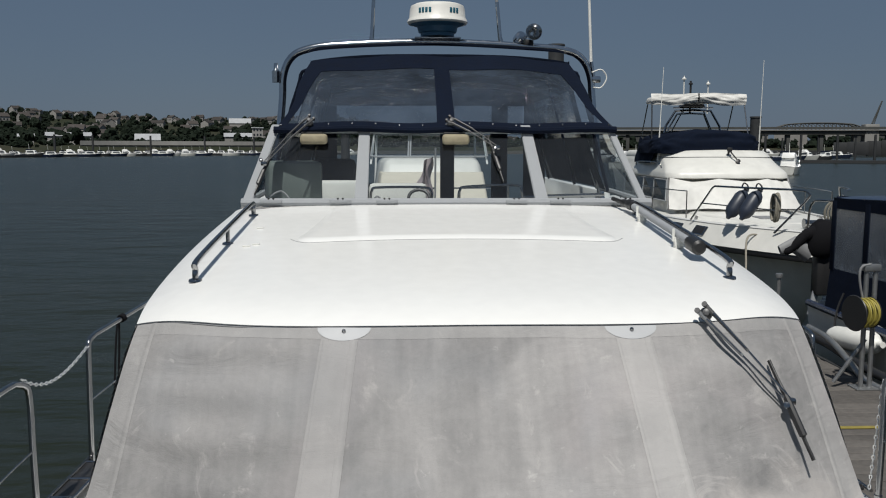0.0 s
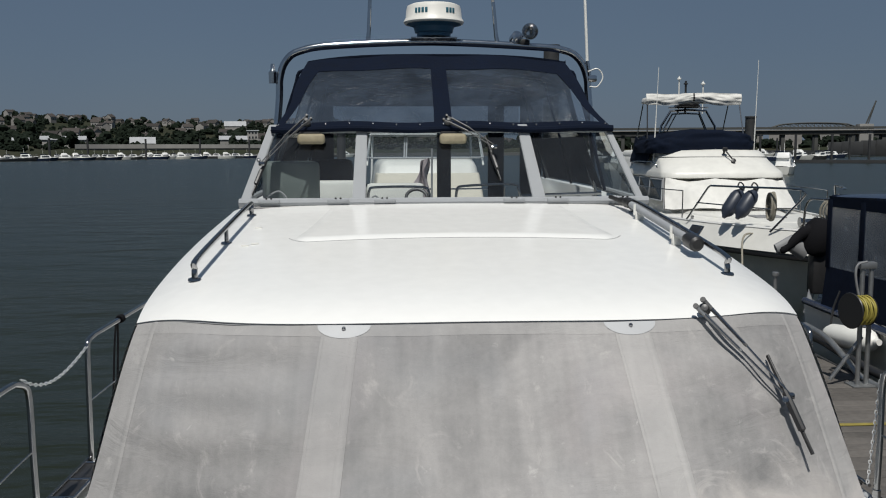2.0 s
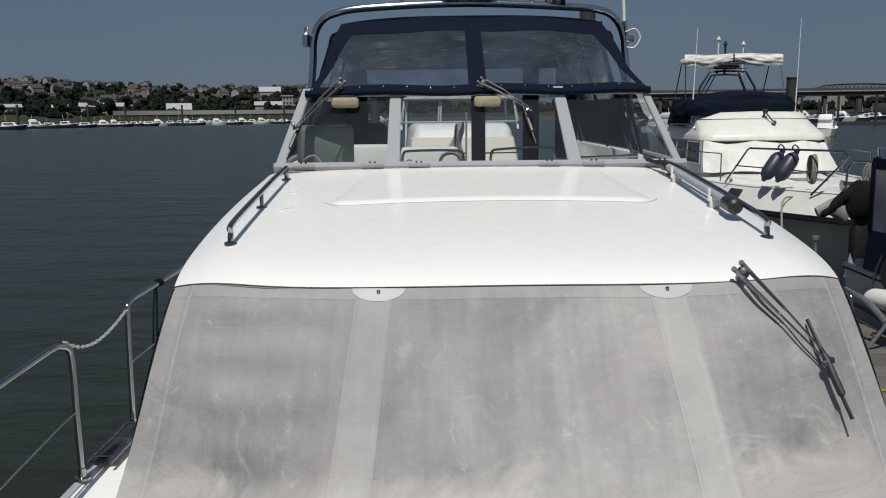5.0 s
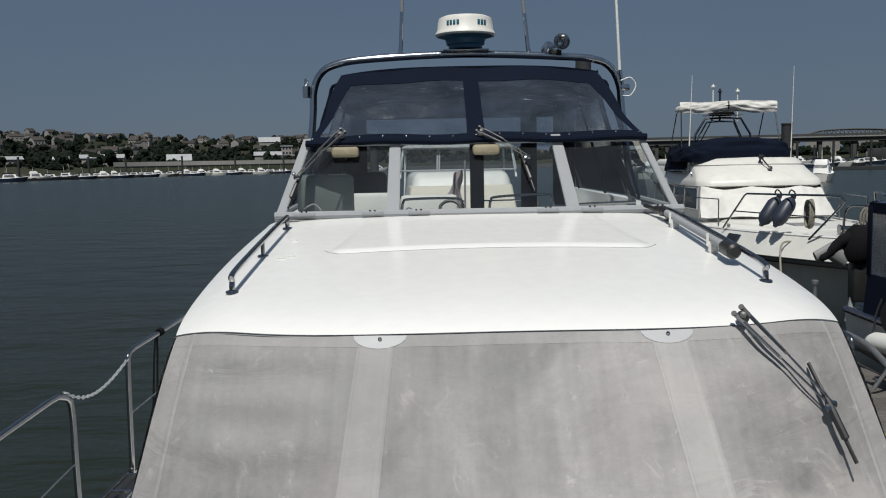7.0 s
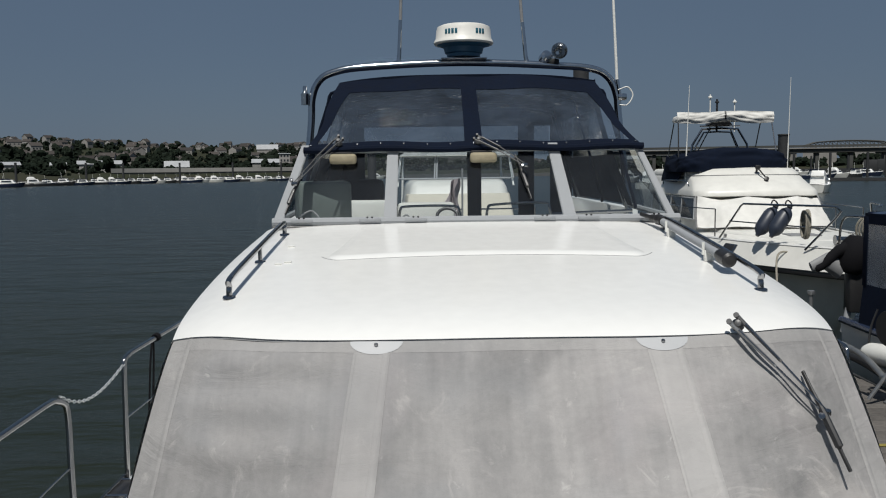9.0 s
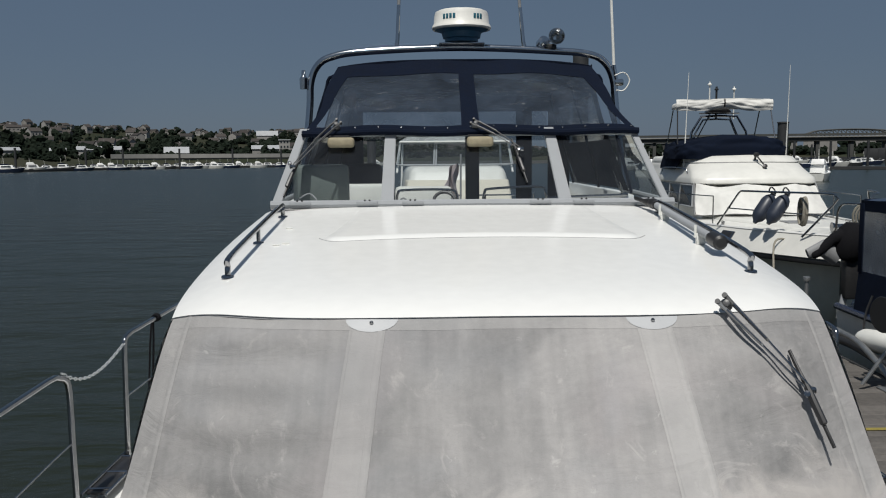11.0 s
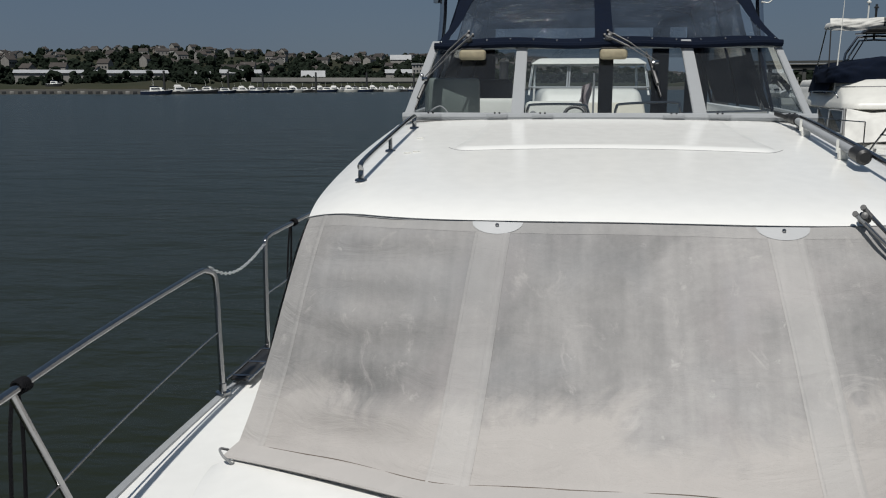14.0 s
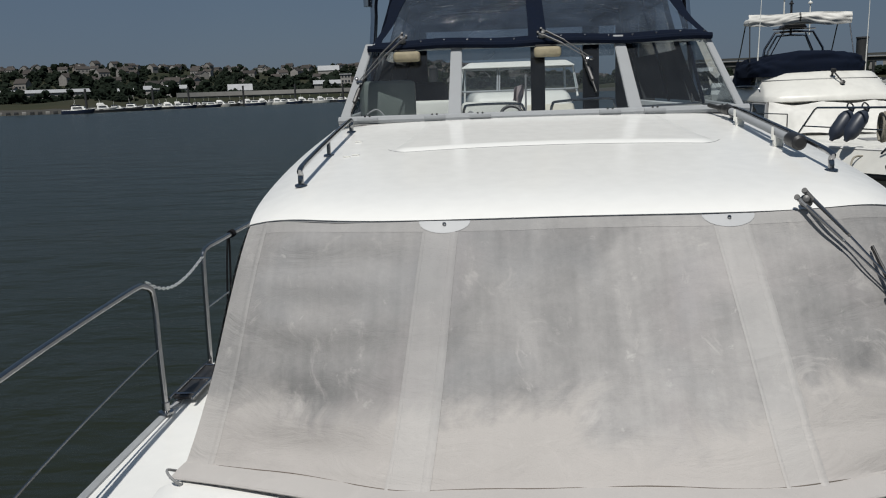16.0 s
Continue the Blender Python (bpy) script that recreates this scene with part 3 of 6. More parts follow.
# side screens running aft
for sg in (-1, 1):
    a, b_, c_, d_ = Vector((sg * 1.19, 5.62, 2.54)), Vector((sg * 1.24, 7.2, 2.56)), Vector((sg * 1.10, 7.2, 3.0)), Vector((sg * 1.03, 5.92, 2.975))
    pane = bmesh.new()
    pane.faces.new([pane.verts.new(p) for p in (a, b_, c_, d_)])
    ob = part("side_pane", pane, GLASS, screen, smooth=False)
    ob.visible_shadow = False
    for q, w in (((a, b_), 0.02), ((d_, c_), 0.014), ((b_, c_), 0.02)):
        part("side_frame", tube(q, w, 8), ALU, screen)

# deck round the screen's foot
part("dash", sheet(lambda u, v: Vector(((2 * u - 1) * 1.2, 5.61 + 0.55 * v, 2.50 - 0.01 * v)), 8, 4, 0.02), GEL_OLD, cruiser, "pale moulded dashboard")
part("cockpit_sole", box((0, 8.2, 1.42), (2.5, 4.4, 0.05)), GEL_OLD, cruiser)
for sg in (-1, 1):
    part("cockpit_side", box((sg * 1.36, 9.2, 1.92), (0.08, 3.5, 1.2), 0.01), GEL, cruiser)
part("bulkhead", box((0, 6.2, 1.95), (2.4, 0.05, 1.06), 0.01), GEL_OLD, cruiser)

# ---- canvas canopy ----
canopy = part("canopy", sheet(lambda u, v: Vector(((2 * u - 1) * (0.895 + 0.07 * min(1, v * 4)), 6.66 + 2.6 * v,
              3.505 + 0.02 * math.sin(v * 3) - 0.05 * abs(2 * u - 1) ** 3.2)), 24, 14, 0.012), NAVY, cruiser, "navy canvas cockpit canopy with clear windows")


def canvas(s, v):
    """Front slope of the canopy from the screen's head up to its first bow."""
    w = 0.955 + 0.095 * max(0.0, 1 - v / 0.5) ** 2 - 0.06 * max(0.0, (v - 0.55) / 0.45) ** 2
    y = 5.84 + 0.82 * v ** 1.15
    sag = -0.035 * math.sin(math.pi * v) * v
    return Vector((w * s, y, 2.965 + (0.53 - 0.05 * abs(s) ** 3.2) * v + sag + 0.006 * math.sin(9 * s + 4 * v)))


def band(s0, s1, v0, v1, nu, nv, off=0.0):
    def f(u, v):
        vv = v0 + (v1 - v0) * v
        a, b = (s(vv) if callable(s) else s for s in (s0, s1))
        p = canvas(a + (b - a) * u, vv)
        return p + Vector((0, -0.6, 0.8)) * off
    return sheet(f, nu, nv)


se = lambda v: 0.955 - 0.12 * v ** 2
sel = lambda v: -se(v)
VLO, VHI = 0.10, 0.83
cloth = [band(-1, 1, 0, VLO, 48, 3), band(-1, 1, VHI, 1, 48, 4), band(-0.055, 0.055, VLO, VHI, 4, 14), band(-1, sel, VLO, VHI, 4, 14), band(se, 1, VLO, VHI, 4, 14)]
fr = part("front_panel", join(*cloth), NAVY, canopy, "navy canvas front panel")
for a, b in ((sel, -0.055), (0.055, se)):
    ob = part("vinyl_window", band(a, b, VLO - 0.01, VHI + 0.01, 30, 16, -0.004), VINYL, canopy, "creased clear vinyl window")
    ob.visible_shadow = False
part("hem", tube([canvas(-1 + 2 * k / 40, 0.02) + Vector((0, -0.014, -0.004)) for k in range(41)], 0.02, 8), NAVY, canopy)
for k in range(15):
    s = -0.97 + 1.94 * k / 14
    part("press_stud", moved(lathe([(0.001, 0), (0.008, 0), (0.007, 0.004), (0.001, 0.006)], 10), Matrix.Translation(canvas(s, 0.05) + Vector((0, -0.012, 0.012))) @ pose(0, 0, 0, 40)), STEEL, canopy)
# side curtains with clear windows and the after curtain's straps
for sg in (-1, 1):
    def cur(u, v, sg=sg):
        y = 6.66 + 2.6 * u
        zt = 3.465
        return Vector((sg * (0.90 + 0.065 * min(1, u * 4) + 0.28 * (1 - v) ** 1.4), y, 2.56 + (zt - 2.56) * v))
    part("curtain_band", sheet(lambda u, v: cur(u, 0.8 + 0.2 * v), 12, 3), NAVY, canopy)
    part("curtain_band", sheet(lambda u, v: cur(u * 0.13, v * 0.8), 3, 8), NAVY, canopy)
    part("curtain_band", sheet(lambda u, v: cur(0.13 + u * 0.74, v * 0.42), 12, 6), NAVY, canopy)
    part("curtain_band", sheet(lambda u, v: cur(0.87 + u * 0.13, v * 0.8), 3, 8), NAVY, canopy)
    ob = part("curtain_window", sheet(lambda u, v: cur(0.13 + u * 0.74, 0.42 + v * 0.38), 12, 8), VINYL_DULL, canopy)
    ob.visible_shadow = False
part("after_band", box((0, 9.24, 3.385), (1.95, 0.02, 0.24), 0.006), NAVY, canopy)
ob = part("after_window", sheet(lambda u, v: Vector((-0.93 + 1.86 * u, 9.235 + 0.01 * math.sin(9 * u), 2.98 + 0.29 * v)), 12, 3), VINYL_FOG, canopy, "fogged vinyl strip in the after curtain")
ob.visible_shadow = False
for x, w in ((0.18, 0.14), (0.70, 0.16), (-1.02, 0.22), (1.05, 0.22)):
    part("strap", box((x, 9.24, 2.6), (w, 0.016, 1.5), 0.005), NAVY, canopy)
part("after_lower", box((-0.72, 9.24, 2.15), (0.6, 0.02, 0.7), 0.006), NAVY, canopy)
# canopy bows
for y, zt in ((6.68, 3.44), (7.9, 3.46), (9.22, 3.44)):
    part("bow_tube", tube(smooth_path([(-1.2, y, 2.55), (-1.0, y, 3.25), (-0.85, y, zt - 0.03), (0, y, zt), (0.85, y, zt - 0.03), (1.0, y, 3.25), (1.2, y, 2.55)], 5), 0.012, 8), NAVY, canopy)

# ---- things behind the screen ----
part("chart_casing", box((-0.97, 6.14, 2.645), (0.34, 0.34, 0.26), 0.03, m=pose(0, 0, 0, 0, 0, 12)), DASHG, cruiser, "grey-green instrument casing on the dash")
part("casing_slot", box((-0.98, 6.06, 2.779), (0.08, 0.05, 0.006), 0.001, m=pose(0, 0, 0, 0, 0, 12)), BLACK, cruiser)
part("seat_back", box((-0.77, 6.55, 2.455), (0.42, 0.12, 0.36), 0.03), VINYLW, cruiser, "white vinyl helm seat back")
part("seat_back", box((-0.30, 6.55, 2.435), (0.40, 0.12, 0.36), 0.03), VINYLW, cruiser, "white vinyl seat back")
part("seat_base", box((-0.55, 6.85, 1.85), (0.95, 0.6, 0.8), 0.04), VINYLW, cruiser)
part("navy_cushion", box((-0.82, 7.6, 2.60), (0.36, 0.16, 0.34), 0.05), NAVY, cruiser, "navy seat cushion")
part("dash_rail", tube(smooth_path([(-0.48, 6.25, 2.50), (-0.47, 6.25, 2.58), (-0.42, 6.26, 2.60), (-0.13, 6.26, 2.60), (-0.08, 6.25, 2.57), (-0.07, 6.25, 2.50)], 5), 0.009, 8), STEEL, cruiser)
part("dash_rail", tube(smooth_path([(0.10, 6.25, 2.50), (0.11, 6.25, 2.58), (0.16, 6.26, 2.605), (0.48, 6.26, 2.615), (0.52, 6.25, 2.58), (0.53, 6.25, 2.50)], 5), 0.009, 8), STEEL, cruiser)
part("dash_rail", tube([(0.50, 6.02, 2.55), (1.02, 6.02, 2.565)], 0.011, 8), STEEL, cruiser)
part("steering_wheel", tube([(-0.16 + 0.07 * math.cos(a), 6.2 + 0.05 * math.sin(a), 2.53 + 0.055 * math.sin(a)) for a in [k * math.pi / 8 for k in range(9)]], 0.011, 8), BLACK, cruiser)
for x in (-0.80, 0.055):
    wm = part("wiper_motor", moved(box((0, 0, 0), (0.165, 0.055, 0.062), 0.02, segs=3), Matrix.Translation(ws(x, 0.80, 0.035))), TAN, cruiser, "yellowed foam-wrapped wiper motor")
    part("motor_bracket", moved(box((-0.01, 0, 0), (0.13, 0.04, 0.018), 0.004), Matrix.Translation(ws(x, 0.88, 0.03))), BLACK, wm)
for pts in ([(-1.08, 5.75, 2.56), (-1.0, 5.78, 2.60), (-0.95, 5.76, 2.55), (-1.03, 5.8, 2.54)], [(-0.9, 5.85, 2.52), (-0.8, 5.8, 2.55), (-0.72, 5.83, 2.52)], [(-0.46, 5.75, 2.53), (-0.42, 5.74, 2.57), (-0.38, 5.75, 2.53)]):
    part("dash_cable", tube(smooth_path(pts, 6), 0.006, 6), GREYRUB, cruiser)


def wiper(name, pivot, bend, clip, b0, b1, nrm):
    """Two parallel arms from a pivot to a clip, and a black blade from b0 to b1."""
    pivot, bend, clip, b0, b1, nrm = (Vector(p) for p in (pivot, bend, clip, b0, b1, nrm))
    nrm.normalize()
    d = (clip - pivot).normalized()
    side = d.cross(nrm).normalized()
    wp = part(name, moved(lathe([(0.004, 0), (0.024, 0), (0.022, 0.02), (0.012, 0.03), (0.012, 0.055), (0.004, 0.058)], 14), Matrix.Translation(pivot) @ nrm.to_track_quat("Z", "Y").to_matrix().to_4x4()), BRUSHED, cruiser, "stainless twin-arm screen wiper with a black blade")
    for o in (-0.016, 0.018):
        a = pivot + nrm * 0.045 + side * o - d * 0.025
        mid = pivot.lerp(clip, 0.47) + nrm * 0.060 + side * o * 0.75
        e = clip + nrm * 0.038 + side * o * 0.4
        big = 1.0 if name == "wiper" else 0.75
        arm = part("arm", tube([a, a.lerp(mid, 0.12), mid], [0.0105 * big, 0.009 * big, 0.0065 * big], 8, flat=(0.8, 0.9)), BRUSHED if name != "wiper" or o < 0 else GALV, wp, "dull steel wiper arm")
        part("rod", tube([a.lerp(mid, 0.85), mid, e], 0.0042 * big, 8), STEEL if name == "wiper" else BRUSHED, arm)
        part("spring", tube([a.lerp(mid, 0.2) + nrm * 0.009, a.lerp(mid, 0.95) + nrm * 0.007], 0.004 * big, 6), STEEL if name == "wiper" else BRUSHED, arm)
        part("knuckle", moved(lathe([(0.003, -0.012), (0.009 * big, -0.012), (0.0105 * big, 0.0), (0.009 * big, 0.012), (0.003, 0.012)], 12), Matrix.Translation(a) @ nrm.to_track_quat("Z", "Y").to_matrix().to_4x4()), BRUSHED if name == "wiper" else BLACK, arm)
    part("clip", moved(box((0, 0, 0), (0.036, 0.024, 0.026), 0.007), Matrix.Translation(clip + nrm * 0.035)), STEEL, wp)
    part("blade_carrier", tube([b0 + nrm * 0.026, b0.lerp(b1, 0.3) + nrm * 0.034, b0.lerp(b1, 0.45) + nrm * 0.036, b0.lerp(b1, 0.76) + nrm * 0.034, b0.lerp(b1, 0.78) + nrm * 0.026, b1 + nrm * 0.024], [0.0035, 0.007, 0.0135, 0.0135, 0.006, 0.004], 8), BLACK, wp)
    part("clip_nut", moved(lathe([(0.003, 0), (0.012, 0), (0.012, 0.014), (0.003, 0.016)], 6), Matrix.Translation(clip + nrm * 0.048 + side * 0.02) @ nrm.to_track_quat("Z", "Y").to_matrix().to_4x4()), STEEL, wp)
    part("blade", tube([b0 + nrm * 0.016, b1 + nrm * 0.016], 0.0055, 6, flat=(0.7, 1.5)), BLACK, wp)
    return wp


N_COV = (-0.30, -0.90, 0.32)
wiper("wiper", (0.822, 3.520, 2.270), (0.966, 3.475, 2.158), (1.089, 3.397, 1.977), (1.041, 3.475, 2.107), (1.129, 3.281, 1.806), N_COV)
N_WS = (0, -0.842, 0.54)
wiper("screen_wiper", ws(-0.83, 1.0, 0.03), ws(-0.98, 0.70, 0.03), ws(-1.08, 0.45, 0.03), ws(-1.05, 0.60, 0.0), ws(-1.13, 0.12, 0.0), N_WS)
wiper("screen_wiper", ws(0.03, 1.0, 0.03), ws(0.17, 0.82, 0.03), ws(0.30, 0.66, 0.03), ws(0.25, 0.85, 0.0), ws(0.33, 0.28, 0.0), N_WS)

# ---- radar arch ----
arch_pts = smooth_path([(-1.24, 7.02, 2.4), (-1.16, 7.09, 3.14), (-1.145, 7.1, 3.38), (-1.09, 7.1, 3.51), (-0.98, 7.1, 3.575), (-0.73, 7.1, 3.612), (-0.02, 7.1, 3.638), (0.70, 7.1, 3.608), (0.96, 7.1, 3.582), (1.08, 7.1, 3.52), (1.145, 7.1, 3.39), (1.165, 7.09, 3.18), (1.24, 7.02, 2.4)], 6)
arch = part("radar_arch", tube(arch_pts, 0.027, 12), CHROME, cruiser, "bent stainless tube radar arch")
part("arch_foot", box((-1.26, 7.02, 2.40), (0.10, 0.12, 0.03), 0.008), CHROME, arch)
part("arch_foot", box((1.26, 7.02, 2.40), (0.10, 0.12, 0.03), 0.008), CHROME, arch)
part("radar_plate", box((-0.005, 7.1, 3.662), (0.34, 0.16, 0.012), 0.004), CHROME, arch)
radar = part("radar_base", lathe([(0.01, 3.675), (0.125, 3.675), (0.125, 3.70), (0.14, 3.705), (0.150, 3.745), (0.20, 3.765), (0.01, 3.768)], 36), BLUEP, cruiser, "blue radar scanner base")
radar.location = (-0.005, 7.1, 0)
dome = part("radome", lathe([(0.01, 3.766), (0.216, 3.766), (0.224, 3.778), (0.218, 3.795), (0.208, 3.81), (0.203, 3.87), (0.195, 3.895), (0.165, 3.908), (0.03, 3.912), (0.028, 3.922), (0.005, 3.926)], 48), GEL_OLD, radar, "cream round radome")
for a0, n_, hh in ((-130, 4, 0.036), (-64, 3, 0.036)):
    for k in range(n_):
        a = radians(a0 + k * 7.6)
        part("lettering_bar", moved(box((0, 0, 0), (0.004, 0.019, hh), 0.001), pose(0.2068 * math.cos(a), 0.2068 * math.sin(a), 3.845, 0, 0, math.degrees(a))), TEAL, radar)
for x, zt, lean in ((-0.494, 3.655, 0.02), (0.476, 3.63, -0.04)):
    an = part("aerial", tube([(x, 7.1, zt - 0.02), (x + lean * 0.4, 7.1, zt + 0.05), (x + lean, 7.1, zt + 0.30)], [0.019, 0.016, 0.014], 10), CHROME, cruiser, "slim whip aerial on a stainless base")
    part("whip", tube([(x + lean, 7.1, zt + 0.28), (x + lean * 4, 7.12, zt + 1.9)], [0.012, 0.007], 8), GREYRUB, an)
va = part("vhf_aerial", tube([(1.17, 7.08, 3.36), (1.145, 7.08, 3.50)], 0.014, 10), CHROME, cruiser, "white fibreglass aerial on a ratchet mount")
part("whip", tube([(1.145, 7.08, 3.49), (1.118, 7.08, 4.0), (1.06, 7.08, 5.2)], [0.011, 0.010, 0.005], 8), VINYLW, va)
part("bracket", box((1.185, 7.09, 3.37), (0.07, 0.05, 0.05), 0.012), CHROME, va)
part("aerial_cable", tube(smooth_path([(1.15, 7.07, 3.42), (1.22, 7.06, 3.44), (1.26, 7.06, 3.38), (1.22, 7.06, 3.31), (1.165, 7.07, 3.31)], 6), 0.005, 6), VINYLW, va)
nl = part("side_lamp", moved(lathe([(0.004, -0.05), (0.03, -0.05), (0.032, 0.03), (0.018, 0.045), (0.014, 0.09), (0.004, 0.09)], 14), pose(-1.195, 7.08, 3.385)), CHROME, cruiser, "small chrome mast lamp")
part("lamp_arm", tube([(-1.195, 7.08, 3.36), (-1.145, 7.1, 3.35)], 0.012, 8), CHROME, nl)
horn = part("horn", moved(lathe([(0.012, 0.26), (0.018, 0.26), (0.022, 0.20), (0.02, 0.10), (0.034, 0.035), (0.062, 0.0), (0.058, 0.0), (0.03, 0.04), (0.012, 0.1), (0.004, 0.1)], 22), pose(0.70, 7.0, 3.705, 90, 0, 0) @ pose(0, 0, 0, 180)), CHROME, cruiser, "chrome trumpet horn")
part("horn_body", moved(lathe([(0.004, -0.04), (0.045, -0.04), (0.048, 0.02), (0.03, 0.035), (0.004, 0.035)], 18), pose(0.615, 7.1, 3.67, 70, 0, 20)), CHROME, horn)
part("horn_bracket", box((0.66, 7.1, 3.635), (0.10, 0.05, 0.05), 0.008), BLACK, horn)

# ---- guard rails ----
def rail_side(sg):
    def e(y, dz, inset=None):
        if inset is None:
            k = min(1.0, max(0.0, (4 - y) / 1.5))
            inset = -0.01 if y > 4.5 else 0.035 * k - (0.03 + 0.02 * k) * dz / 0.625
        return Vector((sg * (breadth(y) - inset), y, sheer(y) + dz))
    H = 0.625
    # forward run, ending in a bend at the boarding gap
    ys = [-0.9 + (3.85 + 0.9) * k / 24 for k in range(25)]
    top = [e(y, H - 0.03 * (4 - y)) for y in ys] + smooth_path([e(3.93, H - 0.005), e(4.03, H - 0.04), e(4.06, H - 0.10), e(4.04, 0.3), e(4.02, 0.0)], 5)
    r = part("guard_rail", tube(top, 0.0135, 10), STEEL, cruiser, "polished stainless guard rail")
    part("mid_wire", tube([e(y, 0.308 - 0.055 * (4 - y)) for y in ys] + [e(4.045, 0.308)], 0.005, 6), STEEL, r)
    part("rail_base", moved(lathe([(0.004, 0), (0.036, 0), (0.034, 0.01), (0.018, 0.014), (0.017, 0.05), (0.004, 0.05)], 16), Matrix.Translation(e(4.02, 0.015))), STEEL, r)
    for y, lean in ((2.38, 0.30), (0.9, 0.25), (-0.4, 0.2)):
        part("stanchion", tube([e(y, H - 0.03 * (4 - y)), e(y + lean, 0.0)], 0.0125, 10), STEEL, r)
        part("rail_base", moved(lathe([(0.004, 0), (0.036, 0), (0.034, 0.01), (0.018, 0.014), (0.004, 0.014)], 16), Matrix.Translation(e(y + lean, 0.015))), STEEL, r)
    # after run
    ya = [4.80 + (6.55 - 4.80) * k / 14 for k in range(15)]
    top = smooth_path([e(4.69, 0.0), e(4.70, 0.3), e(4.71, H - 0.06), e(4.73, H), e(4.80, H + 0.012)], 4)[:-1] + [e(y, H + 0.014) for y in ya] + [e(6.62, H - 0.03), e(6.66, 0.0)]
    r2 = part("guard_rail", tube(top, 0.0135, 10), STEEL, cruiser, "polished stainless guard rail")
    part("mid_wire", tube([e(4.70, 0.33), e(6.62, 0.33)], 0.005, 6), STEEL, r2)
    top = [e(6.75, 0.0), e(7.0, 0.80), e(7.06, 0.84)] + [e(7.06 + 0.4 * k, 0.84) for k in range(1, 9)] + [e(10.3, 0.0)]
    part("guard_rail", tube(top, 0.0135, 10), STEEL, cruiser, "polished stainless guard rail")
    # chain of the boarding gap: hooked across to port, let hang down its post to starboard
    a, b = (e(4.0, H + 0.0), e(4.71, H - 0.02)) if sg < 0 else (e(4.08, H - 0.06), e(4.10, 0.06))
    n = 29 if sg < 0 else 22
    step = (b - a).length / n
    ch = None
    for k in range(n):
        def at_chain(t):
            sag = 0.075 * 4 * t * (1 - t) * (0.7 + 0.6 * (1 - t)) if sg < 0 else 0.0
            return a.lerp(b, t) - Vector((0, 0, sag))
        p, q = at_chain((k + 0.5) / n), at_chain((k + 0.6) / n)
        d = (q - p).normalized()
        m = Matrix.Translation(p) @ d.to_track_quat("X", "Z").to_matrix().to_4x4() @ pose(0, 0, 0, 90 * (k % 2))
        ring = [(0.46 * step * math.cos(x), 0.26 * step * math.sin(x), 0) for x in [2 * math.pi * j / 10 for j in range(11)]]
        bmk = moved(tube(ring, 0.0030, 5), m)
        ch = bmk if ch is None else join(ch, bmk)
    part("gate_chain", ch, CHAIN, r, "bright galvanised chain of the boarding gap")
    # boarding pad let into the gunwale
    pad = part("boarding_step", box(e(4.42, 0.035, 0.03), (0.10, 0.50, 0.014), 0.004), BLACK, cruiser, "black rubber tread in a bright frame")
    for o in (-0.055, 0.055):
        part("step_bar", tube([e(4.12, 0.045, 0.03 + o), e(4.70, 0.045, 0.03 + o)], 0.008, 8), STEEL, pad)
    for y in (4.2, 4.42, 4.64):
        part("step_bar", tube([e(y, 0.045, -0.025), e(y, 0.045, 0.085)], 0.006, 8), STEEL, pad)
    return e, H


for sg in (-1, 1):
    e, H = rail_side(sg)
    # black fender lines knotted to the rail
    for y, dz in ((2.44, H - 0.047), (5.23, H + 0.014)):
        c = e(y, dz)
        ln = thing("fender_line", "black rope knotted round the guard rail, hanging down", "rope", "fender lines")
        kn = tube([(c.x + 0.018 * math.cos(x), c.y - 0.022 + 0.044 * x / 31.4, c.z + 0.018 * math.sin(x)) for x in [31.4 * j / 60 for j in range(61)]], 0.0055, 6)
        part("knot", kn, ROPE_BLACK, ln)
        for o in (-0.03, 0.03):
            part("line", tube(smooth_path([c + Vector((sg * 0.02, o * 0.3, 0)), c + Vector((sg * 0.03, o, -0.15)), c + Vector((sg * 0.05, o * 1.1, -0.45)), c + Vector((sg * 0.085, o, -0.75)), c + Vector((sg * 0.09, o * 0.8, -1.05))], 4), 0.0058, 6), ROPE_BLACK, ln)

# ---- cover over the forward windows ----
cover = thing("window_cover", "sun-bleached grey cloth cover over the forward cabin windows, stained", "boat cover")


def cov(s, v, off=0.0):
    """The cloth: s across from -1 to 1, v from its top hem down to its foot."""
    a = abs(s)
    k = min(1.0, v / 0.926)
    x = s * (1.262 + 0.145 * v ** 0.8 + 0.075 * v ** 4)
    xt = s * 1.262
    yt, zt = lip(xt) - 0.007, roof_z(xt, lip(xt)) - 0.005
    # the foot runs straight across the middle panel and turns aft at each seam
    bend = 0.5 * (abs(x) - 0.60 + math.hypot(abs(x) - 0.60, 0.12))
    yb, zb = 2.83 + 0.58 * bend, 1.508 - 0.105 * (x / 1.35) ** 2
    y, z = yt + (yb - yt) * k, zt + (zb - zt) * k
    flap = max(0.0, v - 0.926) / 0.079
    y, z = y - 0.11 * flap, z - 0.016 * flap
    bulge = 0.018 * math.sin(math.pi * k) * (1 - a ** 4)
    fold = 0.011 * math.sin(11 * k * math.pi + 2 * s) * max(0.0, math.sin(math.pi * min(1, max(0, (a - 0.42) / 0.5)))) * (1 if s < 0 else 0.4)
    ripple = 0.010 * noise.noise(Vector((x * 2.1, z * 2.6, 3.1))) + 0.004 * noise.noise(Vector((x * 7, z * 6, 1.7)))
    o = (bulge + fold + ripple) * (1 - 0.8 * flap) + off
    return Vector((x, y - 0.74 * o, z + 0.62 * o))


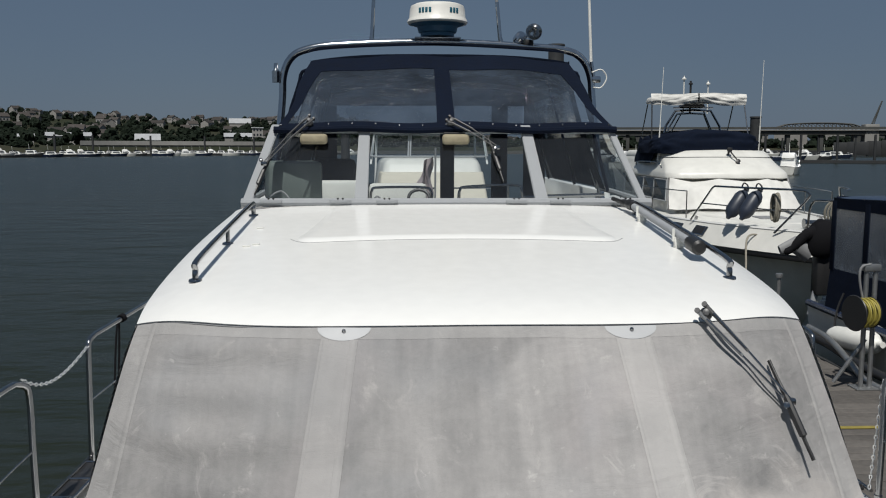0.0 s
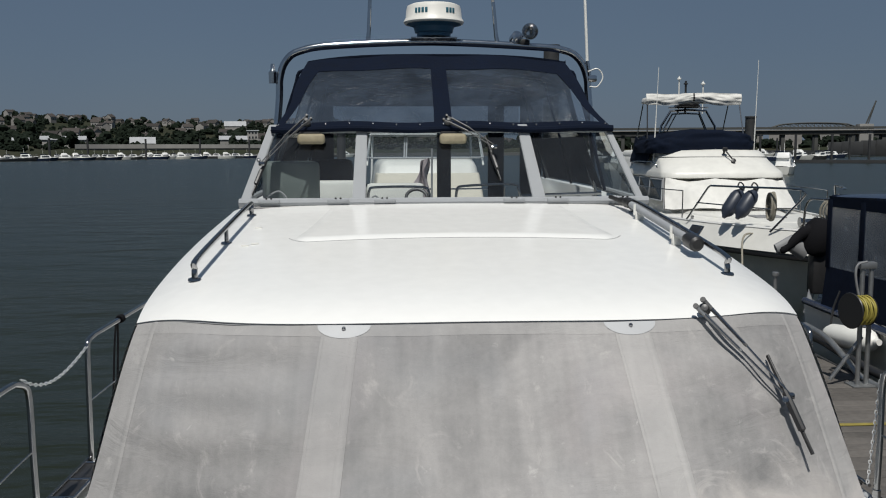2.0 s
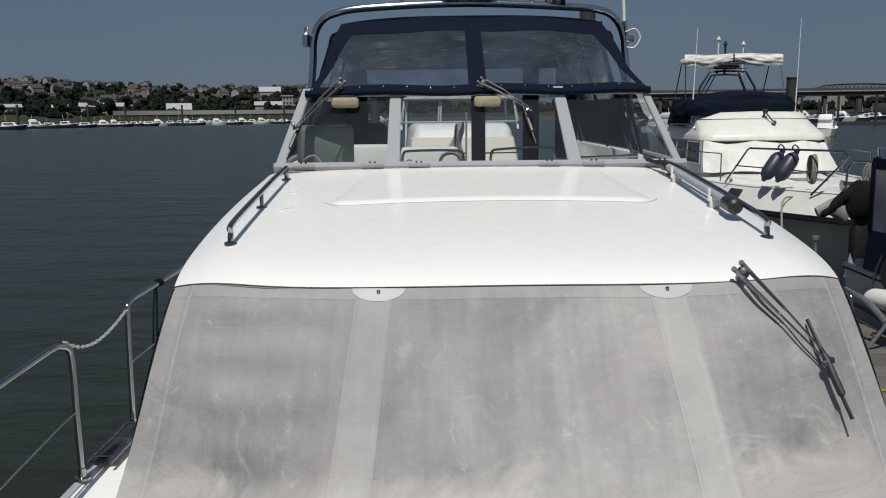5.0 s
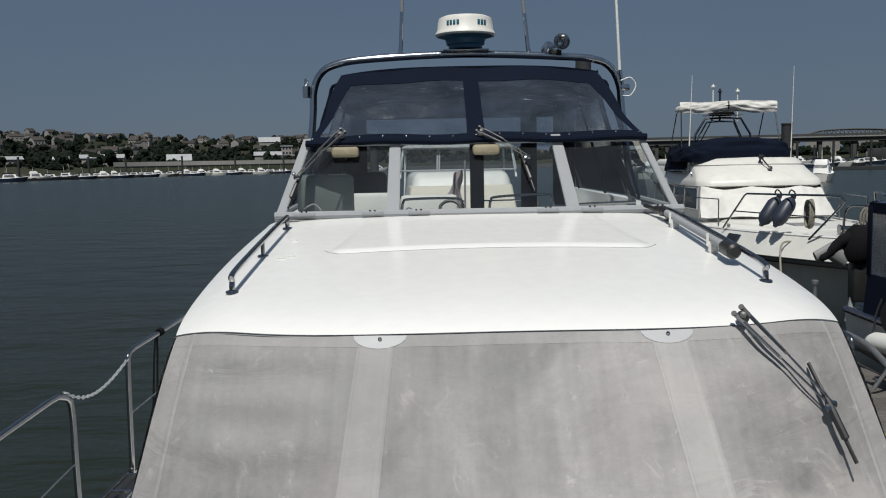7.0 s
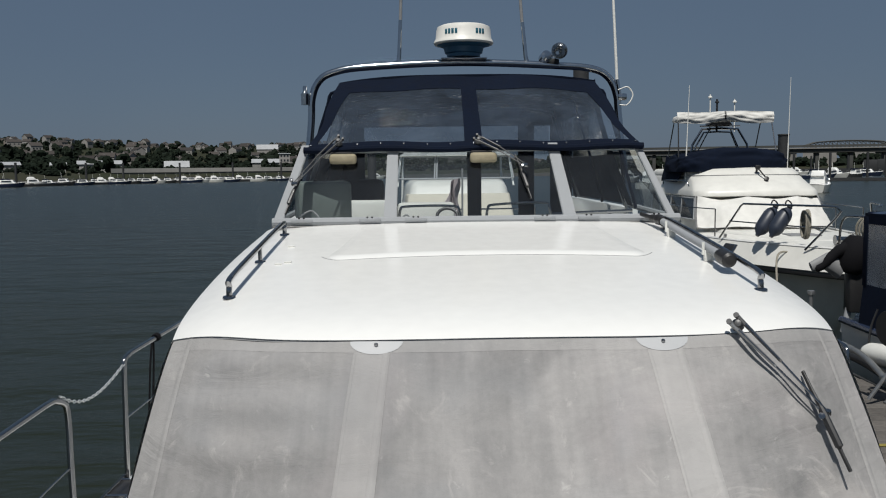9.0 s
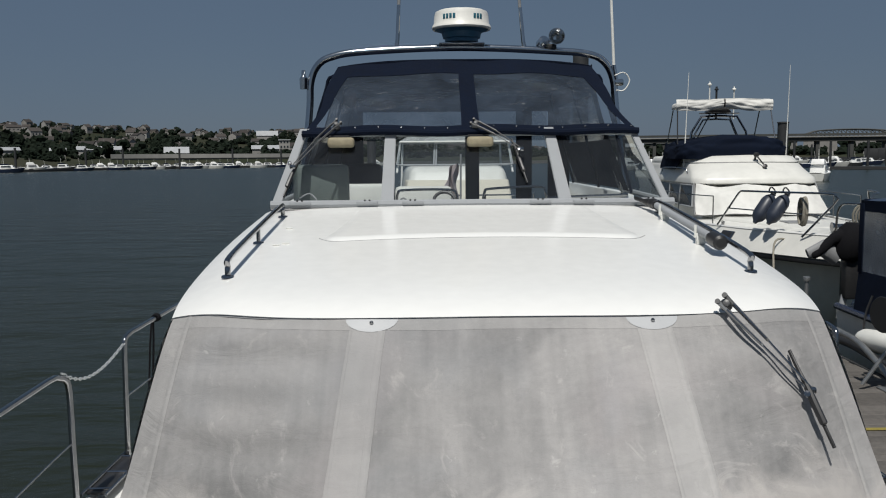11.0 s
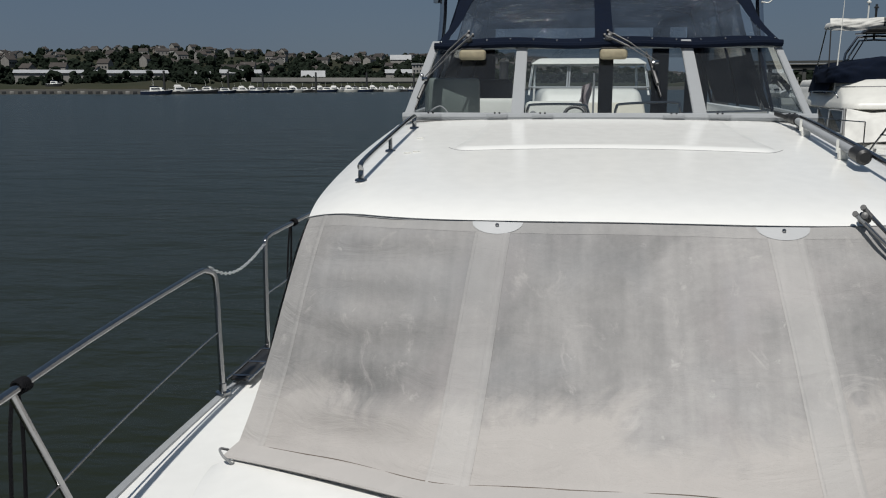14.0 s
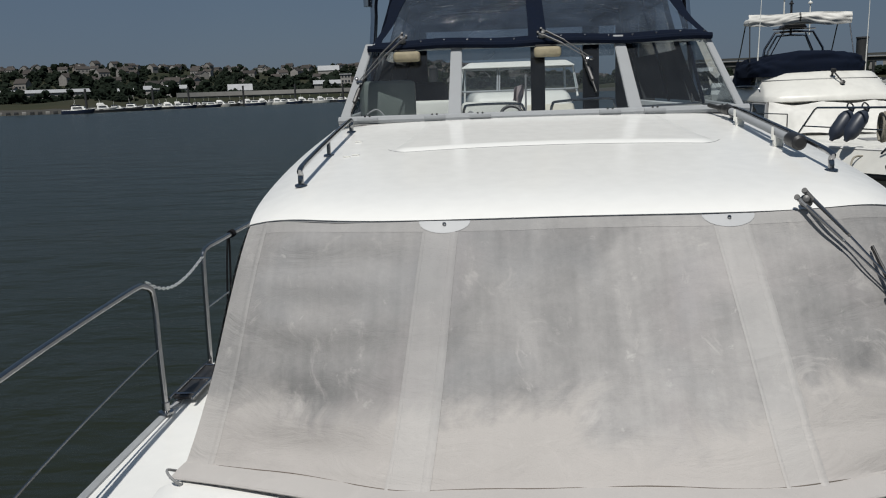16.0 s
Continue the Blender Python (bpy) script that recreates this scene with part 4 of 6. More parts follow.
SEAMS = ((-0.385, -0.405), (0.425, 0.44))


def seam_s(i, v):
    a, b = SEAMS[i]
    return a + (b - a) * v


edges = [lambda v: -1.0, lambda v: -0.935 + 0.02 * v, lambda v: seam_s(0, v), lambda v: seam_s(1, v), lambda v: 0.935 - 0.02 * v, lambda v: 1.0]
for i, (nm, mt, lab, nu) in enumerate((("border", COVER_EDGE, "bleached cloth border", 5), ("panel", COVER, "grey mildewed cloth panel", 36), ("panel", COVER, "grey mildewed cloth panel", 56),
                                      ("panel", COVER, "grey mildewed cloth panel", 36), ("border", COVER_EDGE, "bleached cloth border", 5))):
    f0, f1 = edges[i], edges[i + 1]
    part(nm, sheet(lambda u, v: cov(f0(v) + (f1(v) - f0(v)) * u, v * 0.985), nu, 60), mt, cover, lab)
for i in (0, 1):
    w = 0.062
    part("seam_strip", sheet(lambda u, v: cov(seam_s(i, v) + (2 * u - 1) * w / 1.25, 0.045 + 0.89 * v, 0.0012), 4, 60), COVER_SEAM, cover, "bleached reinforcing strip")
    # folded edge of the strip, standing up a little, and the flat one
    part("seam_fold", sheet(lambda u, v: cov(seam_s(i, v) + (0.024 + 0.018 * u) / 1.25 * 1.5, 0.048 + 0.887 * v, 0.0015 + 0.004 * math.sin(math.pi * u)), 6, 60), COVER_SEAM, cover)
    part("seam_fold", sheet(lambda u, v: cov(seam_s(i, v) - (0.034 + 0.008 * u) / 1.25 * 1.5, 0.048 + 0.887 * v, 0.0013 + 0.0022 * math.sin(math.pi * u)), 4, 60), COVER_SEAM, cover)
for o in (-1, 1):
    part("seam_fold", sheet(lambda u, v: cov(o * (0.925 + 0.018 * u) * (1 - 0.012 * v), v * 0.93, 0.001 + 0.0032 * math.sin(math.pi * u)), 6, 60), COVER_EDGE, cover)
part("top_hem", sheet(lambda u, v: cov(2 * u - 1, 0.045 * v, 0.0008), 80, 3), COVER_EDGE, cover, "bleached top hem")
part("foot_hem", sheet(lambda u, v: cov(2 * u - 1, 0.93 + 0.075 * v, 0.006 + 0.002 * math.sin(40 * u) + 0.004 * math.sin(math.pi * v)), 90, 8, 0.004), COVER_EDGE, cover, "bleached foot hem")
part("hem_line", tube([cov(-0.93 + 1.86 * k / 90, 0.926 + 0.003 * math.sin(k * 0.35), 0.002) for k in range(91)], [0.0012 + 0.0016 * abs(math.sin(k * 0.21)) for k in range(91)], 5), TAN_DARK, cover, "mildewed dark stitch line")
part("foot_cord", tube([cov(-1 + 2 * k / 80, 1.004, 0.003) for k in range(81)], 0.005, 6), COVER_EDGE, cover)
tie = cov(-0.985, 1.0)
part("tie_hook", tube(smooth_path([tie + Vector((-0.02, 0.06, 0.0)), tie + Vector((-0.03, 0.0, 0.03)), tie + Vector((0.0, -0.05, 0.025)), tie + Vector((0.035, -0.05, -0.005)), tie + Vector((0.03, -0.02, -0.012))], 5), 0.005, 8), GREYRUB, cover, "dark shock-cord hook")

# pale rounded tabs with a stud at the cover's top edge
for s0 in (-0.376, 0.424):
    def tab_f(u, v):
        a = math.pi * u
        return cov(s0 + 0.074 * math.cos(a) * v, 0.001 + 0.050 * math.sin(a) * v, 0.0048 - 0.002 * v)
    tab = part("tab", sheet(tab_f, 24, 5), PATCH, cover, "pale half-round vinyl tab")
    st = lathe([(0.001, 0.0), (0.0075, 0.0), (0.007, 0.004), (0.004, 0.007), (0.001, 0.007)], 14)
    part("stud", moved(st, Matrix.Translation(cov(s0, 0.016, 0.006)) @ pose(0, 0, 0, 45)), STEEL, tab)

# ---- boat hook lying on the roof ----
hook = thing("boat_hook", "telescopic metal boat hook with black grips on roof chocks", "boat hook")
A, B = Vector((1.035, 4.34, roof_z(1.03, 4.34) + 0.065)), Vector((1.02, 5.30, roof_z(1.02, 5.30) + 0.055))
part("shaft", tube([A, B], 0.019, 12), ALU, hook)
part("grip", tube([A + (A - B).normalized() * 0.11, A + (A - B).normalized() * 0.10, A, A + (B - A).normalized() * 0.03], [0.022, 0.034, 0.034, 0.024], 14), BLACK, hook, "black foam grip")
D = (B - A).normalized()
part("head", tube(smooth_path([B - D * 0.02, B + D * 0.05, B + D * 0.12 + Vector((-0.01, 0, -0.005)), B + D * 0.26 + Vector((-0.05, 0, 0.0))], 5), [0.026] * 4 + [0.03] * 4 + [0.022] * 4 + [0.012] * 4, 10), BLACK, hook, "black plastic hook head")
for t in (0.18, 0.82):
    p = A.lerp(B, t)
    part("chock", box((p.x, p.y, p.z - 0.035), (0.045, 0.03, 0.055), 0.006), VINYLW, hook)
    part("chock", tube([(p.x - 0.026, p.y, p.z - 0.03), (p.x - 0.026, p.y, p.z + 0.03)], 0.007, 6), VINYLW, hook)


# ---- pontoon with its planks, posts and piles ----
pontoon = thing("pontoon", "grey weathered timber walkway pontoon along the berth", "pontoon", kind="structure")
PZ = 0.45
for x in (2.32, 3.35, 4.42):
    part("bearer", box((x, 4.0, PZ - 0.16), (0.09, 20.0, 0.22), 0.01), PILEM, pontoon)
for y in range(-5, 14, 3):
    part("float", box((3.37, y, 0.05), (1.9, 1.6, 0.42), 0.05), CONC, pontoon)
plank = bpy.data.meshes.new("plank")
pb = box((0, 0, 0), (2.26, 0.138, 0.032), 0.004, segs=1)
pb.to_mesh(plank)
pb.free()
plank.materials.append(WOOD)
rp = random.Random(5)
for k in range(136):
    y = -6.0 + k * 0.147
    p = new("plank", plank)
    p.parent = pontoon
    p.matrix_local = pose(3.37 + rp.uniform(-0.012, 0.012), y, PZ + rp.uniform(-0.002, 0.002), rp.uniform(-0.4, 0.4), 0, rp.uniform(-0.15, 0.15))
part("edge_board", box((4.53, 4.0, PZ - 0.06), (0.045, 20.0, 0.17), 0.008), PILEM, pontoon)
part("edge_board", box((2.21, 4.0, PZ - 0.06), (0.045, 20.0, 0.17), 0.008), PILEM, pontoon)
part("yellow_stripe", box((3.37, 7.62, PZ + 0.021), (2.2, 0.06, 0.004)), YLINE, pontoon, "worn yellow paint line across the planks")

mp = thing("mooring_post", "slim galvanised post with a round cap on the pontoon", "post", at=(4.38, 11.0, PZ + 0.015))
part("post", lathe([(0.01, 0), (0.026, 0), (0.026, 0.80), (0.01, 0.80)], 14), GALV, mp)
part("cap", lathe([(0.01, 0.80), (0.042, 0.80), (0.046, 0.825), (0.042, 0.85), (0.01, 0.855)], 16), GALV, mp)
part("flange", lathe([(0.01, 0), (0.075, 0), (0.07, 0.012), (0.01, 0.012)], 16), GALV, mp)

ped = thing("hose_stand", "galvanised stand on the pontoon carrying a hose reel", "hose stand", at=(4.36, 8.85, PZ + 0.016))
for o in (-0.045, 0.045):
    part("upright", tube([(o, 0, 0), (o, 0, 1.24)], 0.024, 10), GALV, ped)
part("head_clamp", box((0, 0, 1.22), (0.17, 0.08, 0.07), 0.012), GALV, ped)
part("tap_pipe", tube(smooth_path([(-0.02, -0.03, 1.26), (-0.12, -0.03, 1.22), (-0.12, -0.03, 1.05), (-0.03, -0.03, 0.72), (0.05, -0.03, 0.55)], 6), 0.012, 8), GREYRUB, ped)
part("brace", tube([(-0.30, 0.05, 0.05), (-0.02, 0, 0.50)], 0.020, 8), GALV, ped)
part("flange", box((0, 0, 0.008), (0.26, 0.2, 0.016), 0.004), GALV, ped)
reel = part("reel_drum", moved(lathe([(0.01, -0.10), (0.175, -0.10), (0.18, -0.09), (0.08, -0.08), (0.08, 0.08), (0.155, 0.09), (0.155, 0.10), (0.01, 0.10)], 28, "x"), pose(-0.10, -0.06, 0.78, 0, 0, 12)), BLACK, ped, "dark plastic reel drum")
hose = tube([(-0.075 + 0.15 * abs(((a / 56.5) * 3) % 2 - 1), (0.115 + 0.012 * int(a / 18.9)) * math.cos(a), (0.115 + 0.012 * int(a / 18.9)) * math.sin(a)) for a in [56.5 * k / 300 for k in range(301)]], 0.0105, 6)
part("hose_coil", moved(hose, pose(-0.07, -0.06, 0.78, 0, 0, 12)), YELLOW, ped, "coiled yellow hose")

tubes = thing("dock_pipework", "bent galvanised tubes and dark pipe along the pontoon edge", "dock fittings", at=(4.52, 9.2, PZ))
part("bent_tube", tube(smooth_path([(0.02, 1.3, 0.30), (0.03, 0.8, 0.26), (0.02, 0.3, 0.12), (-0.03, -0.15, 0.03), (-0.02, -0.8, 0.03)], 6), 0.035, 10), GALV, tubes)
part("black_pipe", tube(smooth_path([(0.10, 1.9, 0.14), (0.12, 1.1, 0.16), (0.10, 0.2, 0.10), (0.12, -1.0, 0.08)], 5), 0.05, 10), BLACK, tubes)

for x, y, top, r in ((3.47, 22.0, 5.28, 0.19), (10.6, 27.3, 3.75, 0.16), (-2.2, 31.0, 3.4, 0.15)):
    pl = thing("pile", "dark steel mooring pile standing in the water", "pile", "mooring piles", at=(x, y, -1.0))
    part("shaft", lathe([(0.01, 0), (r, 0), (r, top + 1), (0.01, top + 1)], 20), PILEM, pl)
    part("pile_cap", lathe([(0.01, top + 1), (r + 0.02, top + 1), (r + 0.015, top + 1.04), (0.01, top + 1.05)], 20), PILEM, pl)


# ---- other boats ----
def loft_hull(L, B, zd, rise, n=26, fine=2.3, zk=-0.4):
    b = lambda y: B / 2 * (1 - (1 - min(1, max(y, 0.0) / (L * 0.5))) ** fine) * (1 - 0.10 * max(0, (y / L - 0.6) / 0.4) ** 2)
    z = lambda y: zd + rise * (1 - min(1, y / (L * 0.7))) ** 1.8
    out = []
    for sg in (-1, 1):
        def f(u, v, sg=sg):
            y = L * u ** 1.3
            k = v ** 1.15
            fl = 0.40 * (1 - u) ** 1.5 + 0.12
            return Vector((sg * b(y) * (1 - fl * k - 0.45 * max(0, k - 0.8)), y + 0.13 * L * k * (1 - u) ** 4, z(y) + (zk - z(y)) * v))
        out.append(sheet(f, n, 6))
    tr = bmesh.new()
    tr.faces.new([tr.verts.new((s * b(L) * (1 - w), L, zz)) for s, w, zz in ((-1, 0, z(L)), (-1, 0.1, 0.2), (-1, 0.4, zk), (1, 0.4, zk), (1, 0.1, 0.2), (1, 0, z(L)))])
    return join(*out, tr), b, z


def deck_sheet(L, b, z, cam=0.05, n=26, drop=0.0):
    return sheet(lambda u, v: Vector(((2 * u - 1) * b(L * v ** 1.3), L * v ** 1.3, z(L * v ** 1.3) - drop + cam * (1 - (2 * u - 1) ** 2))), 10, n)


def frustum(y0, y1, w0, w1, z0, z1, yt0, yt1, wt0, wt1, bevel=0.03):
    """A house block: foot from y0 (half width w0) to y1 (w1) at z0, head likewise at z1."""
    bm = bmesh.new()
    v = [bm.verts.new(p) for p in ((-w0, y0, z0), (w0, y0, z0), (w1, y1, z0), (-w1, y1, z0), (-wt0, yt0, z1), (wt0, yt0, z1), (wt1, yt1, z1), (-wt1, yt1, z1))]
    for q in ((3, 2, 1, 0), (4, 5, 6, 7), (0, 1, 5, 4), (1, 2, 6, 5), (2, 3, 7, 6), (3, 0, 4, 7)):
        bm.faces.new([v[i] for i in q])
    if bevel:
        bmesh.ops.bevel(bm, geom=bm.edges[:], offset=bevel, segments=3, affect="EDGES", profile=0.5)
    return bm


def window_on(p0, p1, p2, p3, parent, mat_, inset=0.0, rim=0.02, rim_mat=None):
    """A pane set in a rim, by its four corners."""
    bm = bmesh.new()
    bm.faces.new([bm.verts.new(p) for p in (p0, p1, p2, p3)])
    w = part("window", bm, mat_, parent, smooth=False)
    c = [Vector(p) for p in (p0, p1, p2, p3, p0)]
    part("window_frame", join(*[tube([a, b], rim, 6) for a, b in zip(c, c[1:])]), rim_mat or ALU, w)
    return w


# flybridge cruiser across the pontoon
fb = thing("flybridge_cruiser", "white flybridge motor yacht with navy flybridge cover and white sun awning", "boat", at=(6.07, 14.41, 0.43), turn=-4.2)
fb.matrix_world = pose(6.07, 14.41, 0.43, 0, 0, -4.2) @ Matrix.Scale(0.85, 4)
hb, fb0, fz0 = loft_hull(13.9, 3.8, 1.27, 0.10, 46, zk=-1.05)
fbb, fbz = (lambda y: fb0(y + 1.9)), (lambda y: fz0(y + 1.9))
part("hull", moved(hb, pose(0, -1.9, 0)), HULL_SHADED, fb, "off-white hull, toned down for shade, with dark rubbing band")
part("deck", moved(deck_sheet(13.9, fb0, fz0), pose(0, -1.9, 0)), GEL_CREAM, fb)
for sg in (-1, 1):
    ys = [-1.88 + 13.8 * k / 50 for k in range(51)]
    part("rubbing_band", tube([(sg * (fbb(y) + 0.235), y + 0.02, fbz(y) - 0.43) for y in ys], 0.06, 8, flat=(0.6, 1.0)), BLACK, fb, "dark brown rubbing band")
    part("toe_rail", tube([(sg * (fbb(y) - 0.02), y, fbz(y) + 0.02) for y in ys], 0.03, 6), GEL, fb)
    part("bulwark", sheet(lambda u, v: Vector((sg * (fbb(13.8 * u - 1.88) + 0.006 + (0.27 * v / 0.75 if v < 0.76 else 0.27 - 0.9 * (v - 0.75))), 13.8 * u - 1.88, fbz(13.8 * u - 1.88) - 0.50 * v)), 40, 4), GEL_CREAM, fb, "cream topside band")
    for y in (1.05, 2.0):
        yaw = -sg * math.degrees(math.atan((fbb(y + 0.1) - fbb(y - 0.1)) / 0.2))
        port = Matrix.Translation((sg * (fbb(y) + 0.118), y, fbz(y) - 0.15)) @ pose(0, 0, 0, 0, 0, yaw) @ pose(0, 0, 0, 0, -sg * 36, 0)
        pw = part("porthole", moved(box((0, 0, 0), (0.05, 0.44, 0.23), 0.02), port), STEEL, fb, "chrome-framed portlight")
        part("glass", moved(box((sg * 0.02, 0, 0), (0.024, 0.35, 0.16), 0.005), port), BLACK, pw)
house = part("deckhouse", frustum(3.75, 9.5, 1.34, 1.58, 1.2, 2.14, 4.45, 9.5, 1.36, 1.52), GEL_CREAM, fb)
part("trunk", frustum(-0.1, 3.9, 0.55, 1.28, 1.15, 1.40, 0.3, 3.95, 0.45, 1.18, 0.07), GEL_CREAM, house, "cream raised foredeck")
part("trunk_hatch", box((0.1, 1.5, 1.405), (0.62, 0.62, 0.035), 0.015), GREYRUB, house, "grey-rimmed foredeck hatch")


def cloth_f(u, v):
    s = 2 * u - 1
    x = s * (1.40 + 0.12 * (1 - v))
    y = 3.30 + 0.68 * v + 0.30 * abs(s) ** 3
    pull = 0.045 * math.sin(9 * s + 1.5 * v) * math.sin(math.pi * min(1, v * 0.9 + 0.15)) + 0.07 * noise.noise(Vector((s * 3.1, v * 1.6 + s, 0.5))) + 0.035 * noise.noise(Vector((s * 9, v * 4, 2.5)))
    slack = 0.045 * abs(math.sin(2.5 * math.pi * u)) * v ** 6
    return Vector((x, y - pull, 1.43 + 0.68 * v + pull * 0.4 - slack))


part("window_cloth", sheet(cloth_f, 70, 22), SAIL, fb, "creased off-white cloth over the saloon windows")
part("cloth_cord", tube([cloth_f(k / 50, 0.01) + Vector((0, -0.02, 0)) for k in range(51)], 0.012, 6), BLACK, fb)
for sg in (-1, 1):
    part("screen_post", tube([(sg * 1.50, 3.86, 1.40), (sg * 1.42, 4.34, 2.12)], 0.022, 8), GREYRUB, fb)
    for y0, y1 in ((4.15, 5.3), (5.4, 6.6), (6.7, 7.8), (8.0, 9.2)):
        window_on((sg * 1.50, y0, 1.58), (sg * 1.57, y1, 1.58), (sg * 1.53, y1, 2.08), (sg * 1.44, y0 + 0.2, 2.08), house, DARKGLASS)


def fly_ring(u, back, inn):
    """Plan of the flybridge moulding from its after end round the bowed front; back and inn draw it in."""
    s = 2 * u - 1
    a = abs(s)
    r = 0.42 + 0.5 * back
    w = 1.46 - inn
    if a < 0.42:
        x = a / 0.42 * (w - r)
        y = 4.04 + back + 0.10 * (a / 0.42) ** 2
    elif a < 0.66:
        t = (a - 0.42) / 0.24 * math.pi / 2
        x, y = w - r + r * math.sin(t), 4.14 + back + r * (1 - math.cos(t))
    else:
        t = (a - 0.66) / 0.34
        y0 = 4.14 + back + r
        x, y = w + 0.15 * t, y0 + (9.6 - y0) * t
    return math.copysign(x, s), y


FLY = ((2.10, 0.10, 0.06), (2.105, 0.01, 0.01), (2.13, -0.02, -0.01), (2.22, -0.01, 0.0), (2.27, 0.03, 0.02), (2.36, 0.20, 0.06), (2.48, 0.42, 0.10), (2.575, 0.58, 0.12), (2.59, 0.60, 0.135), (2.605, 0.60, 0.13), (2.70, 0.72, 0.155), (2.75, 0.82, 0.19), (2.765, 0.95, 0.24), (2.765, 1.3, 0.5))


def fly_f(u, v):
    t = v * (len(FLY) - 1)
    k = min(int(t), len(FLY) - 2)
    z, back, inn = (p + (q - p) * (t - k) for p, q in zip(FLY[k], FLY[k + 1]))
    x, y = fly_ring(u, back, inn)
    return Vector((x, y, z + 0.03 * (1 - min(1.0, (x / 1.4) ** 2)) * (1 if z > 2.3 else 0)))


part("flybridge", sheet(fly_f, 110, 13), GEL_CREAM, fb, "cream moulded flybridge with an overhanging brow")
part("brow_floor", frustum(4.3, 9.6, 1.30, 1.55, 2.09, 2.13, 4.35, 9.6, 1.28, 1.52, 0.01), GEL_CREAM, fb)
# black tube along the brow's underside, drawn in place of its shadow line
part("brow_shade", tube([Vector((*fly_ring(0.13 + 0.74 * k / 80, 0.03, 0.02), 2.105)) for k in range(81)], 0.014, 6), BLACK, fb, "dark strip drawn for the shadow under the brow")
part("coaming_line", tube([Vector((*fly_ring(0.13 + 0.74 * k / 80, 0.59, 0.13), 2.612)) for k in range(81)], 0.009, 6), GREYRUB, fb)
sl = part("searchlight", join(tube([(0.10, 4.72, 2.66), (0.10, 4.62, 2.82)], 0.028, 8), box((0.10, 4.60, 2.80), (0.12, 0.06, 0.10), 0.02)), BLACK, fb, "black jointed searchlight")
part("lamp_head", join(tube([(0.10, 4.6, 2.78), (0.24, 4.42, 2.55)], 0.018, 8), moved(lathe([(0.005, -0.04), (0.05, -0.04), (0.055, 0.03), (0.005, 0.04)], 12), pose(0.25, 4.40, 2.52, 60))), BLACK, sl)


def bag_f(u, v):
    a = 2 * math.pi * u
    q = lambda c: math.copysign(abs(c) ** 0.5, c)
    cx, cy = q(math.cos(a)), q(math.sin(a))
    k = 0.80 + 0.20 * math.cos(v * math.pi / 2) ** 0.5 if v < 0.98 else 0.0
    rumple = 0.05 * noise.noise(Vector((cx * 3.2, cy * 3, v * 2.4))) + 0.025 * noise.noise(Vector((cx * 9, cy * 7, v * 6)))
    x = cx * 1.38 * k
    top = 0.60 - 0.24 * (x / 1.38) ** 2
    return Vector((-0.20 + x * (1 + rumple), 6.5 + cy * 1.50 * k * (1 + rumple), 2.70 + top * math.sin(v * math.pi / 2) ** 0.8 + rumple * (0.9 if v > 0.1 else 0.2)))


part("flybridge_cover", sheet(bag_f, 84, 20), NAVY, fb, "rumpled navy canvas cover over the flybridge")
part("side_dodger", sheet(lambda u, v: Vector((-1.56 + 0.14 * v + 0.03 * noise.noise(Vector((u * 4, v * 3, 0))), 5.9 + 2.0 * u, 2.45 + 0.70 * v * (0.35 + 0.65 * u))), 16, 8, 0.02), NAVY, fb, "navy canvas side dodger")
aw = part("awning", moved(frustum(6.65, 7.5, 1.20, 1.20, 4.02, 4.18, 6.70, 7.45, 1.17, 1.17, 0.05), pose(-0.18, 0, 0)), SAIL, fb, "white canvas sun awning, loosely furled")


def valance(u, v):
    s = 2 * u - 1
    pinch = math.exp(-(s / 0.30) ** 2)
    lo, hi = 3.95 + 0.085 * pinch + 0.012 * math.sin(6 * s + 1), 4.255 - 0.02 * abs(s) + 0.012 * math.sin(4 * s)
    puff = 0.07 * math.sin(math.pi * v) * (0.6 + 0.5 * noise.noise(Vector((s * 2.4, v * 2.2 - 1.2 * abs(s), 4.0)))) + 0.025 * noise.noise(Vector((s * 5, v * 5 + 1.8 * abs(s), 1.0)))
    return Vector((-0.18 + s * 1.24, 6.58 - puff, lo + (hi - lo) * v))


part("valance", sheet(valance, 90, 16, 0.012), SAIL, aw, "creased white canvas front")
part("tie_strap", tube([valance(0.5, k / 10) + Vector((0.0, -0.02, 0)) for k in range(11)], 0.022, 6, flat=(1.0, 0.3)), BLACK, aw)
for sg in (-1, 1):
    part("awning_leg", tube([(-0.18 + sg * 1.20, 6.6, 3.98), (-0.2 + sg * 1.26, 6.1, 2.8)], 0.016, 8), BLACK if sg < 0 else STEEL, aw)
    part("awning_leg", tube([(-0.18 + sg * 1.15, 7.4, 4.0), (-0.1 + sg * 1.2, 8.6, 2.8)], 0.016, 8), STEEL, aw)
    part("arch_leg", moved(join(tube([(sg * 0.86, 8.6, 2.85), (sg * 0.76, 8.6, 3.45), (sg * 0.50, 8.6, 3.88), (0, 8.6, 3.90)], 0.034, 8), tube([(sg * 0.66, 9.0, 2.85), (sg * 0.58, 9.0, 3.40), (sg * 0.38, 8.9, 3.80), (0, 8.9, 3.82)], 0.026, 8),
                          tube([(sg * 0.78, 8.6, 3.3), (sg * 0.60, 9.0, 3.3)], 0.02, 6), tube([(sg * 0.30, 8.6, 3.86), (sg * 0.62, 8.7, 3.2)], 0.018, 6)), pose(0.20, 0, 0)), STEEL, fb, "stainless tube mast frame")
part("radar_bracket", moved(frustum(8.3, 8.8, 0.34, 0.34, 3.98, 4.12, 8.25, 8.85, 0.22, 0.22, 0.03), pose(0.14, 0, 0)), BLACK, fb)
